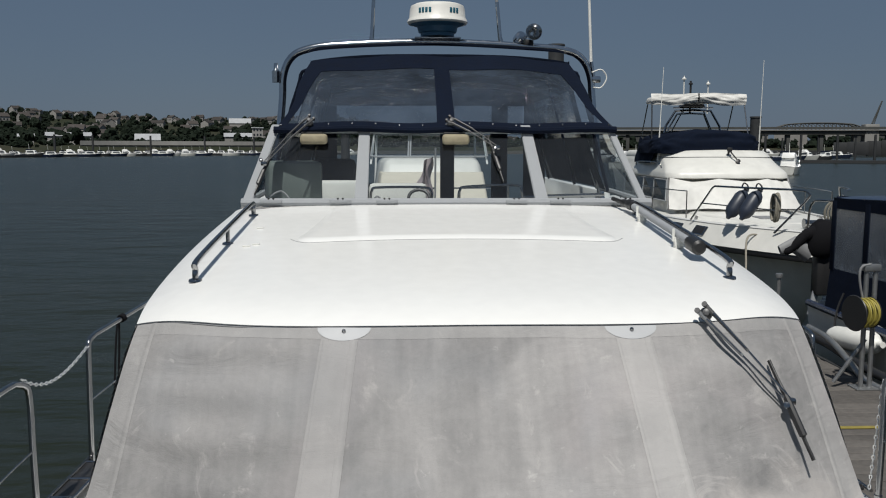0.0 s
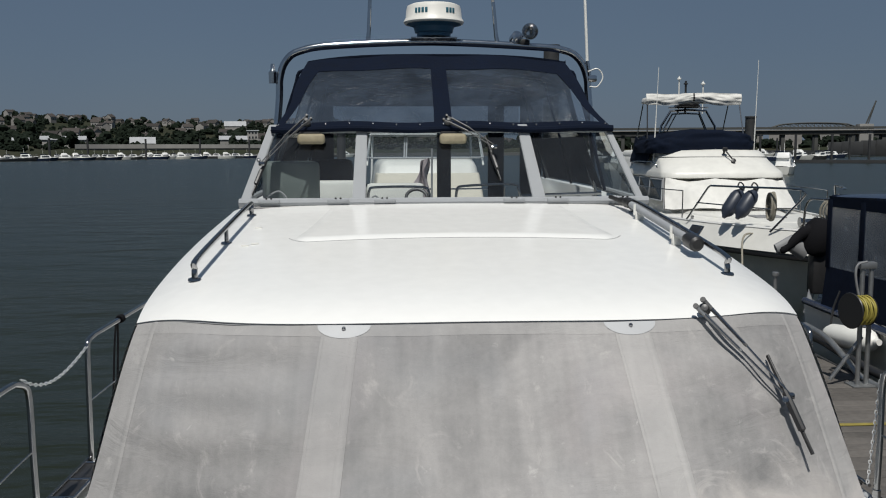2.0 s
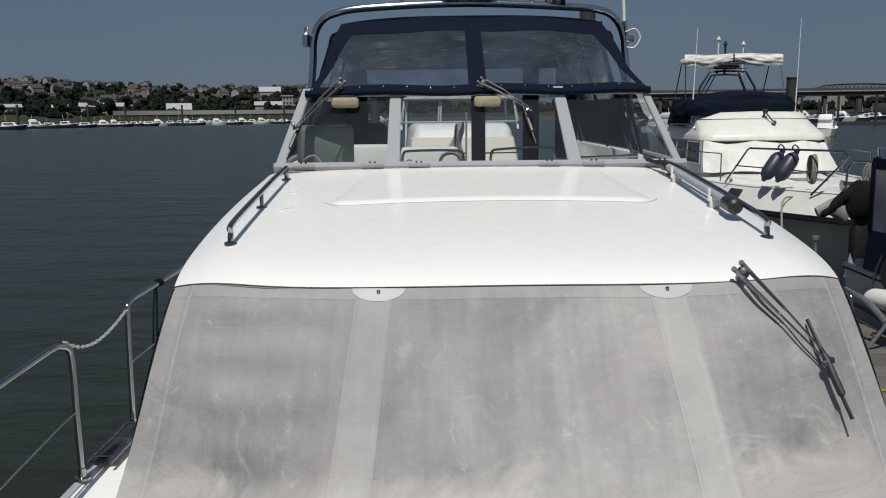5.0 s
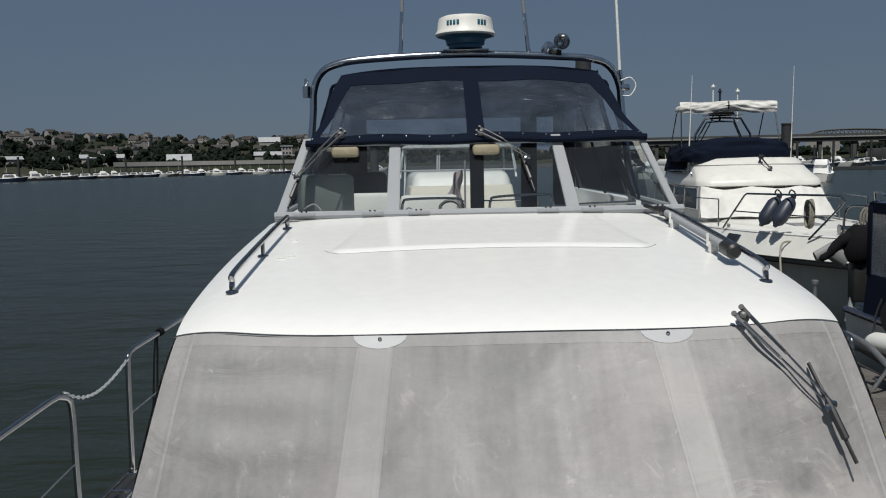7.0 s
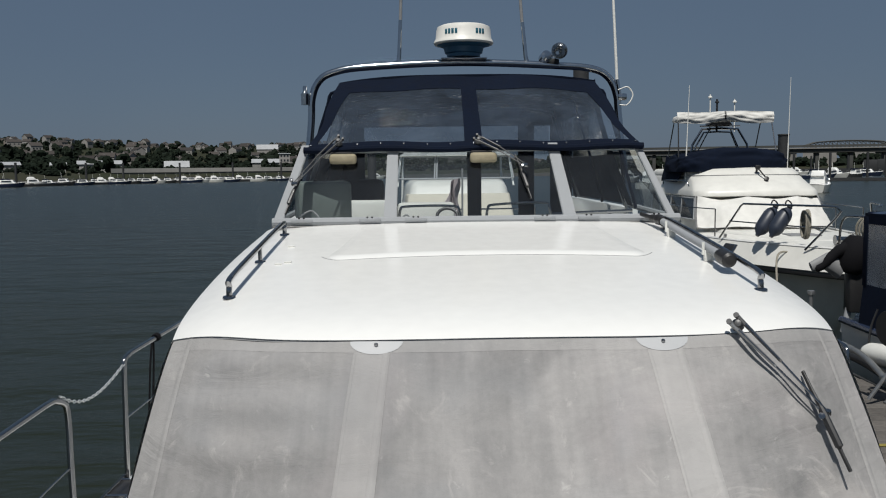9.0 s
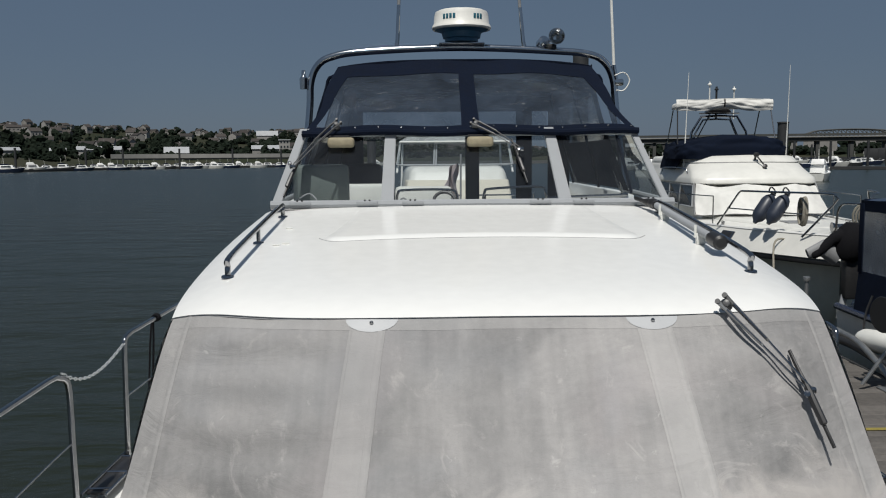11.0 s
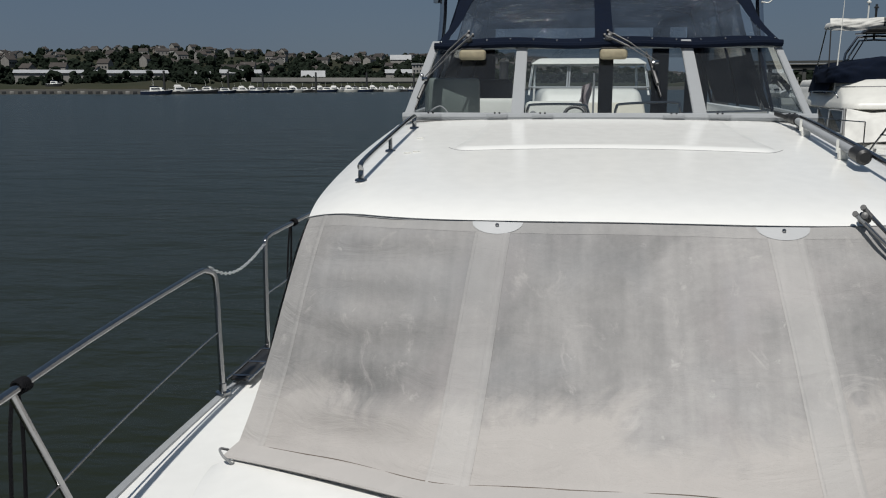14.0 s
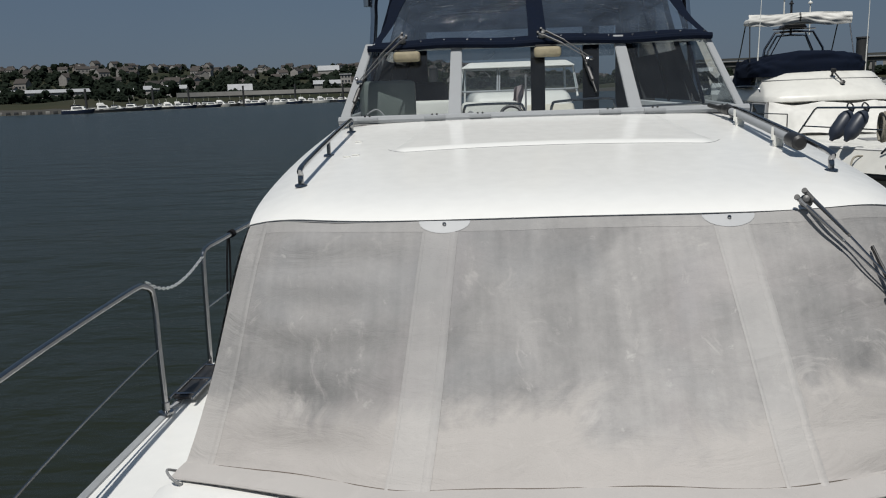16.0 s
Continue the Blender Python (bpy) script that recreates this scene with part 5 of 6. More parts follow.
part("mast_rail", tube([(-0.36, 8.6, 3.97), (0.76, 8.6, 3.97)], 0.022, 8), STEEL, fb)
for x, h, r in ((-0.08, 4.86, 0.02), (0.11, 4.72, 0.03), (0.60, 4.72, 0.018)):
    mt = part("mast_aerial", tube([(x, 8.6, 3.8), (x, 8.6, h)], r, 8), VINYLW if x != 0.11 else BLACK, fb)
    part("aerial_cap", moved(lathe([(0.005, 0), (0.06, 0), (0.06, 0.03), (0.02, 0.06), (0.005, 0.07)], 12), pose(x, 8.6, h - 0.1)), VINYLW if x != 0.11 else BLACK, mt)
for x, y, zt, lx in ((-1.40, 5.6, 4.85, 0.08), (1.24, 6.0, 5.05, 0.05)):
    wh = part("whip_aerial", tube([(x, y, 2.5), (x + lx * 0.4, y, 3.4)], 0.016, 8), VINYLW, fb)
    part("tip", tube([(x + lx * 0.4, y, 3.4), (x + lx, y, zt)], [0.012, 0.006], 6), VINYLW, wh)
# guard rails
for sg in (-1, 1):
    top = [(sg * x, y, z) for x, y, z in ((1.56, 1.5, 1.36), (1.27, 1.02, 2.04), (1.24, 0.95, 2.08), (0.90, -0.2, 2.10), (0.50, -1.28, 2.12), (0.34, -1.48, 2.11), (0.28, -1.53, 2.04), (0.33, -1.45, 1.93), (0.66, -0.90, 1.32))]
    g = part("guard_rail", tube(top, 0.02, 8), STEEL, fb, "stainless bow guard rail")
    part("mid_rail", tube([(sg * 1.42, 1.28, 1.72), (sg * 0.88, -0.1, 1.72), (sg * 0.46, -1.2, 1.72)], 0.014, 6), STEEL, g)
    ys = [2.0 + 6.8 * k / 16 for k in range(17)]
    g2 = part("side_rail", tube([(sg * (fbb(y) - 0.08), y, fbz(y) + 0.62) for y in ys], 0.012, 8), STEEL, fb, "thin stainless side rail")
    for y in (2.0, 4.2, 6.4, 8.6):
        part("stanchion", tube([(sg * (fbb(y) - 0.08), y, fbz(y) + 0.02), (sg * (fbb(y) - 0.08), y, fbz(y) + 0.62)], 0.014, 8), STEEL, g2)
    part("deck_cleat", join(tube([(sg * 1.34, 1.85, 1.39), (sg * 1.30, 2.15, 1.39)], 0.022, 8), box((sg * 1.32, 2.0, 1.36), (0.05, 0.10, 0.05), 0.01)), STEEL, fb)
pul = part("pulpit", tube(smooth_path([(-0.30, -1.50, 1.28), (-0.34, -1.75, 1.9), (-0.20, -2.15, 1.98), (0.20, -2.15, 1.98), (0.34, -1.75, 1.9), (0.30, -1.50, 1.28)], 5), 0.02, 8), STEEL, fb, "stainless bow pulpit")
part("pulpit_rope", tube([(0.05 + 0.16 * math.cos(a), -2.05 + 0.02 * a, 1.75 + 0.20 * math.sin(a)) for a in [19 * k / 70 for k in range(71)]], 0.02, 6), ROPE, pul)
part("brow_rail", tube(smooth_path([(-1.75, 6.6, 2.38), (-1.74, 6.5, 2.48), (-1.66, 5.0, 2.50), (-1.6, 4.5, 2.47), (-1.56, 4.42, 2.36)], 4), 0.014, 8), STEEL, fb)
wl_ = part("windlass", join(moved(lathe([(0.01, -0.16), (0.09, -0.16), (0.06, -0.08), (0.06, 0.08), (0.09, 0.16), (0.01, 0.16)], 16, "x"), pose(0, -0.95, 1.50)), box((0, -0.9, 1.38), (0.22, 0.24, 0.18), 0.03)), STEEL, fb, "chrome anchor windlass")
part("anchor_roller", box((0, -1.8, 1.33), (0.16, 0.7, 0.07), 0.02), STEEL, fb)
part("anchor", tube([(0, -2.15, 1.30), (0, -1.4, 1.38)], 0.03, 8), STEEL, fb)


def fender_mesh(L=0.50, r=0.10):
    return lathe([(0.004, L / 2 + 0.09), (0.035, L / 2 + 0.09), (0.04, L / 2 + 0.03), (r * 0.8, L / 2 - 0.03), (r, L / 2 - 0.10), (r, -L / 2 + 0.10), (r * 0.8, -L / 2 + 0.03), (0.04, -L / 2 - 0.03), (0.03, -L / 2 - 0.06), (0.004, -L / 2 - 0.06)], 18)


M = fb.matrix_world
FENDM = mat("slate_blue_fender", (0.028, 0.036, 0.055), 0.45, scale=8, amount=0.3)
for k, y in enumerate((0.10, -0.25)):
    base = M @ Vector((-(fbb(y) - 0.02), y, fbz(y) + 0.42))
    fd = thing("fender", "slate-blue inflated boat fender hung inside the guard rail", "fender", "fenders on the guard rail", at=base)
    part("body", moved(fender_mesh(0.46, 0.118), pose(-0.03, 0, 0.02, -10, 36, 0)), FENDM, fd)
    part("lanyard", tube(smooth_path([(0.16, 0.04, 0.22), (0.14, 0.0, 0.31), (0.08, 0, 0.36), (0.05, 0, 0.30), (0.13, 0, 0.24)], 5), 0.012, 6), BLACK, fd)
coil = thing("rope_coil", "coil of weathered mooring rope hung on the guard rail", "rope", at=M @ Vector((-(fbb(-0.75) - 0.04), -0.75, fbz(-0.75) + 0.42)))
cm = tube([(0.035 * math.sin(a * 0.37), (0.075 + 0.0010 * a) * math.cos(a), 0.21 * math.sin(a) + 0.01 * math.sin(a * 0.7)) for a in [44.0 * k / 160 for k in range(161)]], 0.016, 6)
part("coil", cm, ROPE, coil)
part("binding", tube([(-0.02, -0.1, 0.05), (0.05, 0, 0.06), (-0.02, 0.1, 0.05)], 0.02, 6), ROPE, coil)
ml = thing("mooring_line", "weathered mooring rope led from the bow cleat down to the pontoon", "rope")
part("line", tube(smooth_path([M @ Vector((-0.70, -0.5, 1.24)), M @ Vector((-1.02, -0.55, 1.20)), (5.0, 13.6, 1.0), (4.7, 12.9, 0.70), (4.40, 11.9, 0.48)], 8), 0.016, 6), ROPE, ml)

# cruiser berthed astern, bow on
ab = thing("cabin_cruiser", "white cabin cruiser with cream window cover and hardtop, berthed bow on", "boat", at=(0.38, 15.2, 0))
hb, b_, z_ = loft_hull(11.0, 3.6, 1.35, 0.2, 30)
part("hull", hb, GEL, ab)
part("deck", deck_sheet(11.0, b_, z_), GEL, ab)
part("coachroof", frustum(3.6, 7.2, 1.22, 1.4, 1.4, 2.60, 4.4, 7.2, 1.02, 1.25, 0.16), GEL_CREAM, ab)
CREAM = mat("cream_cloth", (0.60, 0.56, 0.47), 0.85, scale=6, amount=0.15, bump=0.1)
part("front_cover", frustum(3.42, 4.2, 1.19, 1.24, 1.45, 2.32, 4.08, 4.9, 1.08, 1.16, 0.05), CREAM, ab, "cream cloth window cover")
sc = part("screen_frame", tube([(-1.3, 6.2, 2.62), (1.3, 6.2, 2.62)], 0.02, 8), ALU, ab)
for x0, x1 in ((-1.38, -0.5), (-0.45, 0.45), (0.5, 1.38)):
    window_on((x0, 6.2, 2.63), (x1, 6.2, 2.63), (x1 * 0.95, 6.55, 3.14), (x0 * 0.95, 6.55, 3.14), sc, GLASS)
part("hardtop", frustum(6.3, 9.4, 1.36, 1.4, 3.16, 3.30, 6.6, 9.4, 1.15, 1.3, 0.05), GEL_OLD, ab, "white hardtop roof")
for sg in (-1, 1):
    part("roof_post", tube([(sg * 1.38, 6.2, 2.45), (sg * 1.30, 6.55, 3.18)], 0.025, 8), GEL, ab)
    part("roof_post", tube([(sg * 1.38, 9.2, 1.5), (sg * 1.32, 9.2, 3.18)], 0.03, 8), GEL, ab)
    part("guard_rail", tube([(sg * max(0.05, b_(0.2 + 8 * k / 20) - 0.06), 0.2 + 8 * k / 20, z_(0.2 + 8 * k / 20) + 0.62) for k in range(21)], 0.014, 8), STEEL, ab)
    for y in (0.6, 2.0, 3.5, 5.0, 6.5, 8.0):
        part("stanchion", tube([(sg * (b_(y) - 0.06), y, z_(y)), (sg * (b_(y) - 0.06), y, z_(y) + 0.62)], 0.012, 6), STEEL, ab)
ens = thing("ensign", "limp faded ensign on a slim staff", "flag", at=(0.12, 11.02, 1.3))
part("staff", tube([(0, 0, 0), (0.02, 0.22, 1.55)], 0.012, 8), GREYRUB, ens)
ENSM = mat("faded_flag_cloth", (0.46, 0.42, 0.42), 0.9, scale=9, amount=0.5, big=5.0, second=(0.27, 0.20, 0.21))
part("cloth", sheet(lambda u, v: Vector((-0.02 - (0.08 + 0.20 * v) * u + 0.02 * math.sin(9 * v + 5 * u), 0.2 + 0.05 * math.sin(12 * u + 3 * v), 1.45 - 0.52 * v - 0.05 * u)), 12, 14), ENSM, ens)

# open boat with a navy canopy on the far side of the pontoon
cb = thing("canopy_boat", "small motor boat under a navy canvas canopy beside the pontoon", "boat", at=(6.26, 4.9, 0), turn=2.0)
hb, b_, z_ = loft_hull(6.6, 2.35, 0.88, 0.25, 26, zk=-0.2)
part("hull", hb, GEL_OLD, cb)
for sg in (-1, 1):
    ys = [0.05 + 6.5 * k / 30 for k in range(31)]
    part("gunwale", tube([(sg * (b_(y) + 0.01), y, z_(y) + 0.0) for y in ys], 0.045, 8), NAVY_HULL, cb)
part("deck", deck_sheet(6.6, b_, z_, 0.03, 26, 0.03), GREYRUB, cb)


def can_f(u, v):
    a = 2 * u - 1
    k = abs(a) ** 6
    return Vector((math.copysign(min(1, abs(a) * 1.25), a) * (1.08 - 0.02 * k), 2.6 + 3.45 * v, 2.28 + 0.05 * math.sin(math.pi * v) - 0.10 * k))


cn = part("canopy_roof", sheet(can_f, 24, 10, 0.012), NAVY_HULL, cb, "navy canvas canopy roof")
for sg in (-1, 1):
    part("canopy_valance", sheet(lambda u, v: Vector((sg * 1.075, 2.6 + 3.45 * u, 2.26 - 0.13 * v)), 12, 2, 0.01), NAVY, cn)
    part("lower_cloth", sheet(lambda u, v: Vector((sg * (1.07 + 0.05 * v), 2.6 + 3.45 * u, 1.42 - 0.50 * v)), 12, 3, 0.01), NAVY, cn)
    for y0, y1 in ((2.72, 4.5), (4.62, 5.25), (5.35, 5.98)):
        ob = part("vinyl_window", sheet(lambda u, v: Vector((sg * 1.072, y0 + (y1 - y0) * u, 2.14 - 0.74 * v)), 8, 6), VINYL_FOG, cn)
        ob.visible_shadow = False
    for y in (2.66, 4.56, 5.30, 6.02):
        part("canopy_strip", box((sg * 1.074, y, 1.8), (0.012, 0.10, 0.84), 0.003), NAVY, cn)
part("after_cloth", box((0, 6.03, 1.75), (2.1, 0.014, 1.05), 0.004), NAVY, cn)
ob_ = thing("outboard_motor", "outboard motor tilted up under a black cowl cover", "outboard motor", at=(5.22, 12.2, 0.26))
part("cowl", moved(lathe([(0.01, -0.27), (0.13, -0.26), (0.195, -0.18), (0.215, 0.0), (0.20, 0.14), (0.14, 0.24), (0.01, 0.27)], 22), pose(0.27, 0, 1.36, 0, 18, 0)), ROPE_BLACK, ob_, "black cloth cowl cover")
part("leg", tube([(0.1, 0, 1.15), (-0.12, 0, 1.28), (-0.32, 0, 1.20)], [0.13, 0.12, 0.07], 12, flat=(0.6, 1.0)), GREYRUB, ob_)
part("cover_flap", tube(smooth_path([(0.15, -0.03, 1.46), (0.00, -0.03, 1.39), (-0.16, -0.03, 1.24), (-0.27, -0.03, 1.17)], 4), [0.11] * 4 + [0.09] * 4 + [0.07] * 4 + [0.04], 12, flat=(0.7, 0.8)), ROPE_BLACK, ob_)
part("clamp_bracket", box((0.28, 0, 0.85), (0.22, 0.2, 0.55), 0.04), BLACK, ob_)
part("tilt_tube", tube([(0.15, 0, 0.3), (0.3, 0, 1.1)], 0.045, 10), ALU, ob_)
wf = thing("white_fender", "scuffed white cylindrical fender lying against the pontoon", "fender", at=(4.78, 9.9, 0.72))
part("body", moved(fender_mesh(0.80, 0.13), pose(0, 0, 0, 84, 0, 8)), VINYLW, wf)
part("lanyard", tube(smooth_path([(0.0, 0.45, 0.05), (0.05, 0.5, 0.25), (0.12, 0.5, 0.45)], 4), 0.012, 6), BLACK, wf)


# ---- far shore ----
def polar(az, r, z=0.0):
    a = radians(az)
    return Vector((r * math.sin(a), r * math.cos(a), z))


def shore_r(az):
    """Distance of the waterline by bearing."""
    return 285 + 0.9 * az + 45 * math.exp(-((az - 2) / 9) ** 2) - 25 * math.exp(-((az + 25) / 5) ** 2) + (60 if az > 12 else 60 * max(0, (az - 6) / 6) if az > 6 else 0)


def ground_z(az, r):
    d = r - shore_r(az)
    ridge = 30.8 + 3.5 * math.sin(az * 0.23 + 1.2) - 4 * max(0.0, min(1.0, (-24 - az) / 12))
    ridge *= max(0.10, min(1.0, (9 - az) / 14)) if az > -5 else 1.0
    bank = 3.2 * (1 - math.exp(-max(0, d) / 9))
    k = max(0.0, min(1.0, (d - 140) / 700))
    k = k * k * (3 - 2 * k)
    rough = 1.6 * noise.noise(Vector((az * 0.5, r * 0.012, 0))) * min(1, max(0, d) / 60)
    return -0.6 + bank + ridge * k + rough if d > -4 else -0.8


AZ0, AZ1 = -62, 52


def hill_f(u, v):
    az = AZ0 + (AZ1 - AZ0) * u
    r = shore_r(az) - 6 + 1700 * v ** 1.8
    return polar(az, r, ground_z(az, r))


hill = tagged(link("ground", sheet(hill_f, 190, 60), HILL, True, 80), "scrubby hillside rising behind the far bank", "hillside", kind="structure")
tagged(link("mud_bank", sheet(lambda u, v: polar(AZ0 + 114 * u, shore_r(AZ0 + 114 * u) - 10 + 14 * v, -0.15 + 1.3 * v + 0.25 * noise.noise(Vector((u * 160, v * 2, 0)))), 190, 4), MUD), "wet brown mud along the far waterline", "bank", kind="structure")

rs = random.Random(11)


CLUMP = bmesh.new()
bmesh.ops.create_icosphere(CLUMP, subdivisions=2, radius=1.0)
CLUMP.verts.ensure_lookup_table()
CLUMP_V, CLUMP_F = [v.co.copy() for v in CLUMP.verts], [[v.index for v in f.verts] for f in CLUMP.faces]
CLUMP.free()


def woods(name, label, count, azr, dr, size, rng):
    """Trees of many ragged leaf clumps each, some broad and some tall."""
    shapes = []
    for _ in range(14):
        o = Vector((rng.uniform(-50, 50), rng.uniform(-50, 50), rng.uniform(-50, 50)))
        shapes.append([v * (1 + 0.55 * noise.noise(v * 2.2 + o) + 0.6 * noise.noise(v * 5 + o)) for v in CLUMP_V])
    verts, faces = [], []
    for _ in range(count):
        az = rng.uniform(*azr)
        if az > 9 and name != "river_scrub" and rng.random() < 0.6:
            continue
        d = rng.uniform(*dr)
        p = polar(az, shore_r(az) + d)
        g = ground_z(az, shore_r(az) + d)
        s = rng.uniform(*size) * (0.6 + 0.8 * rng.random() ** 2)
        tall = rng.choice((0.75, 0.9, 1.0, 1.2))
        for _j in range(rng.choice((4, 5, 6, 7))):
            h = rng.random()
            w = s * 0.62 * (1 - 0.55 * h) / (0.6 + 0.4 * tall)
            c = p + Vector((rng.uniform(-1, 1) * w, rng.uniform(-1, 1) * w, g + s * tall * (0.25 + 0.95 * h)))
            r = s * rng.uniform(0.34, 0.62)
            o = len(verts)
            verts.extend((v.x * r + c.x, v.y * r + c.y, v.z * r * 0.9 + c.z) for v in rng.choice(shapes))
            faces.extend([[q + o for q in f] for f in CLUMP_F])
    me = bpy.data.meshes.new(name)
    me.from_pydata(verts, [], faces)
    me.materials.append(TREE)
    return tagged(new(name, me), label, "trees", kind="stuff")


woods("bank_scrub", "dark green scrub and bushes behind the bank", 520, (-45, 10), (34, 150), (0.9, 2.4), rs)
woods("lower_woods", "dark green trees on the lower slope", 900, (-45, 12), (185, 440), (2.2, 4.8), rs)
woods("upper_woods", "dark trees between the hillside houses", 1300, (-48, 12), (420, 880), (1.7, 4.0), rs)
woods("ridge_trees", "trees along the skyline", 300, (-48, 10), (780, 940), (1.8, 4.4), rs)


def house_kind(w, d, h, rh, roof_mat, wall_mat):
    """A gabled house of its own size, built about its foot."""
    e = thing("house", "hillside house with pitched roof and rendered walls", "house", "hillside houses", at=(0, 0, -50))
    bm = bmesh.new()
    v = [bm.verts.new(p) for p in ((-w / 2, -d / 2, -2), (w / 2, -d / 2, -2), (w / 2, d / 2, -2), (-w / 2, d / 2, -2), (-w / 2, -d / 2, h), (w / 2, -d / 2, h), (w / 2, d / 2, h), (-w / 2, d / 2, h), (-w / 2, 0, h + rh), (w / 2, 0, h + rh))]
    for q in ((0, 1, 5, 4), (2, 3, 7, 6), (1, 2, 6, 9, 5), (3, 0, 4, 8, 7), (3, 2, 1, 0)):
        bm.faces.new([v[i] for i in q])
    part("wall", bm, wall_mat, e, smooth=False)
    bm = bmesh.new()
    o = 0.35
    rr = [bm.verts.new(p) for p in ((-w / 2 - o, -d / 2 - o, h - 0.15), (w / 2 + o, -d / 2 - o, h - 0.15), (w / 2 + o, 0, h + rh + 0.12), (-w / 2 - o, 0, h + rh + 0.12), (-w / 2 - o, d / 2 + o, h - 0.15), (w / 2 + o, d / 2 + o, h - 0.15))]
    bm.faces.new([rr[i] for i in (0, 1, 2, 3)])
    bm.faces.new([rr[i] for i in (3, 2, 5, 4)])
    rf = part("roof", bm, roof_mat, e, smooth=False)
    part("chimney", box((w * 0.3, 0.3, h + rh), (0.7, 0.7, 1.6)), wall_mat, rf)
    for x in (-w * 0.28, 0, w * 0.28):
        part("window", box((x, -d / 2, h * 0.55), (1.2, 0.12, 1.2)), DARKGLASS, e)
    return e


WALLW = mat("white_render", (0.31, 0.30, 0.285), 0.85, scale=0.5, amount=0.2, vary=0.5)
WALLF = mat("cream_render", (0.25, 0.24, 0.225), 0.85, scale=0.5, amount=0.25, vary=0.7)
kinds = [house_kind(9, 8, 5.0, 2.6, ROOFT, WALLW), house_kind(13, 8, 4.8, 2.4, ROOFT, WALLF), house_kind(7, 7, 5.4, 2.6, ROOFT, WALLF), house_kind(15, 8, 4.6, 2.4, ROOFT, WALLH), house_kind(8, 7, 5.2, 2.2, ROOFT, WALLW)]
placed = 0
for k in range(280):
    az = rs.uniform(-46, 8)
    d = rs.uniform(260, 900) if rs.random() < 0.6 else rs.uniform(600, 880)
    r = shore_r(az) + d
    src = rs.choice(kinds)
    p = polar(az, r, ground_z(az, r))
    m = Matrix.Translation(p) @ pose(0, 0, 0, 0, 0, -az + rs.uniform(-70, 70)) @ Matrix.Scale(rs.uniform(0.75, 1.05), 4)
    if placed < len(kinds):
        kinds[placed].matrix_world = m
    else:
        copy_thing(src, m)
    placed += 1


def shed(az, d, w, dep, h, rh, label, wall=WALLW, roof=ROOFW, storeys=0):
    r = shore_r(az) + d
    e = thing("shed" if not storeys else "office_block", label, "building", at=polar(az, r, ground_z(az, r)), turn=-az)
    bm = bmesh.new()
    v = [bm.verts.new(p) for p in ((-w / 2, -dep / 2, -2), (w / 2, -dep / 2, -2), (w / 2, dep / 2, -2), (-w / 2, dep / 2, -2), (-w / 2, -dep / 2, h), (w / 2, -dep / 2, h), (w / 2, dep / 2, h), (-w / 2, dep / 2, h), (-w / 2, 0, h + rh), (w / 2, 0, h + rh))]
    for q in ((0, 1, 5, 4), (2, 3, 7, 6), (1, 2, 6, 9, 5), (3, 0, 4, 8, 7)):
        bm.faces.new([v[i] for i in q])
    part("wall", bm, wall, e, smooth=False)
    bm = bmesh.new()
    o = 0.5
    rr = [bm.verts.new(p) for p in ((-w / 2 - o, -dep / 2 - o, h - 0.1), (w / 2 + o, -dep / 2 - o, h - 0.1), (w / 2 + o, 0, h + rh + 0.1), (-w / 2 - o, 0, h + rh + 0.1), (-w / 2 - o, dep / 2 + o, h - 0.1), (w / 2 + o, dep / 2 + o, h - 0.1))]
    bm.faces.new([rr[i] for i in (0, 1, 2, 3)])
    bm.faces.new([rr[i] for i in (3, 2, 5, 4)])
    part("roof", bm, roof, e, smooth=False)
    if storeys:
        for s in range(storeys):
            for x in (-w * 0.3, 0, w * 0.3):
                part("window", box((x, -dep / 2, h * (s + 0.55) / storeys), (w * 0.16, 0.2, h / storeys * 0.45)), DARKGLASS, e)
    return e


shed(-15.75, 130, 9.6, 9, 2.6, 2.6, "white gabled boat shed on the far bank")
shed(-20.2, 190, 19, 12, 4.5, 1.6, "low white industrial shed on the far bank")
shed(-22.5, 150, 5.5, 7, 2.8, 1.8, "small white gabled shed on the far bank")
shed(-28.8, 165, 60, 14, 4.2, 1.2, "long pale warehouse behind the far bank")
shed(-10.35, 180, 13, 12, 4.6, 1.8, "grey shed with a pale sheet roof", CONC)
shed(-9.15, 200, 5.6, 8, 10.0, 0.2, "cream four-storey office block on the far bank", WALLW, ROOFW, 4)
shed(-10.2, 480, 17, 10, 5.5, 4.0, "large white hillside house", WALLW, ROOFW)
wallm = thing("river_wall", "long pale concrete wall along the far bank", "wall", kind="structure")
part("wall", sheet(lambda u, v: polar(-19.6 + 12 * u, shore_r(-19.6 + 12 * u) + 22 + 0.6 * v, 3.0 + 1.3 * min(1, 2 * v) - 1.8 * max(0, 2 * v - 1)), 40, 4), CONC, wallm)


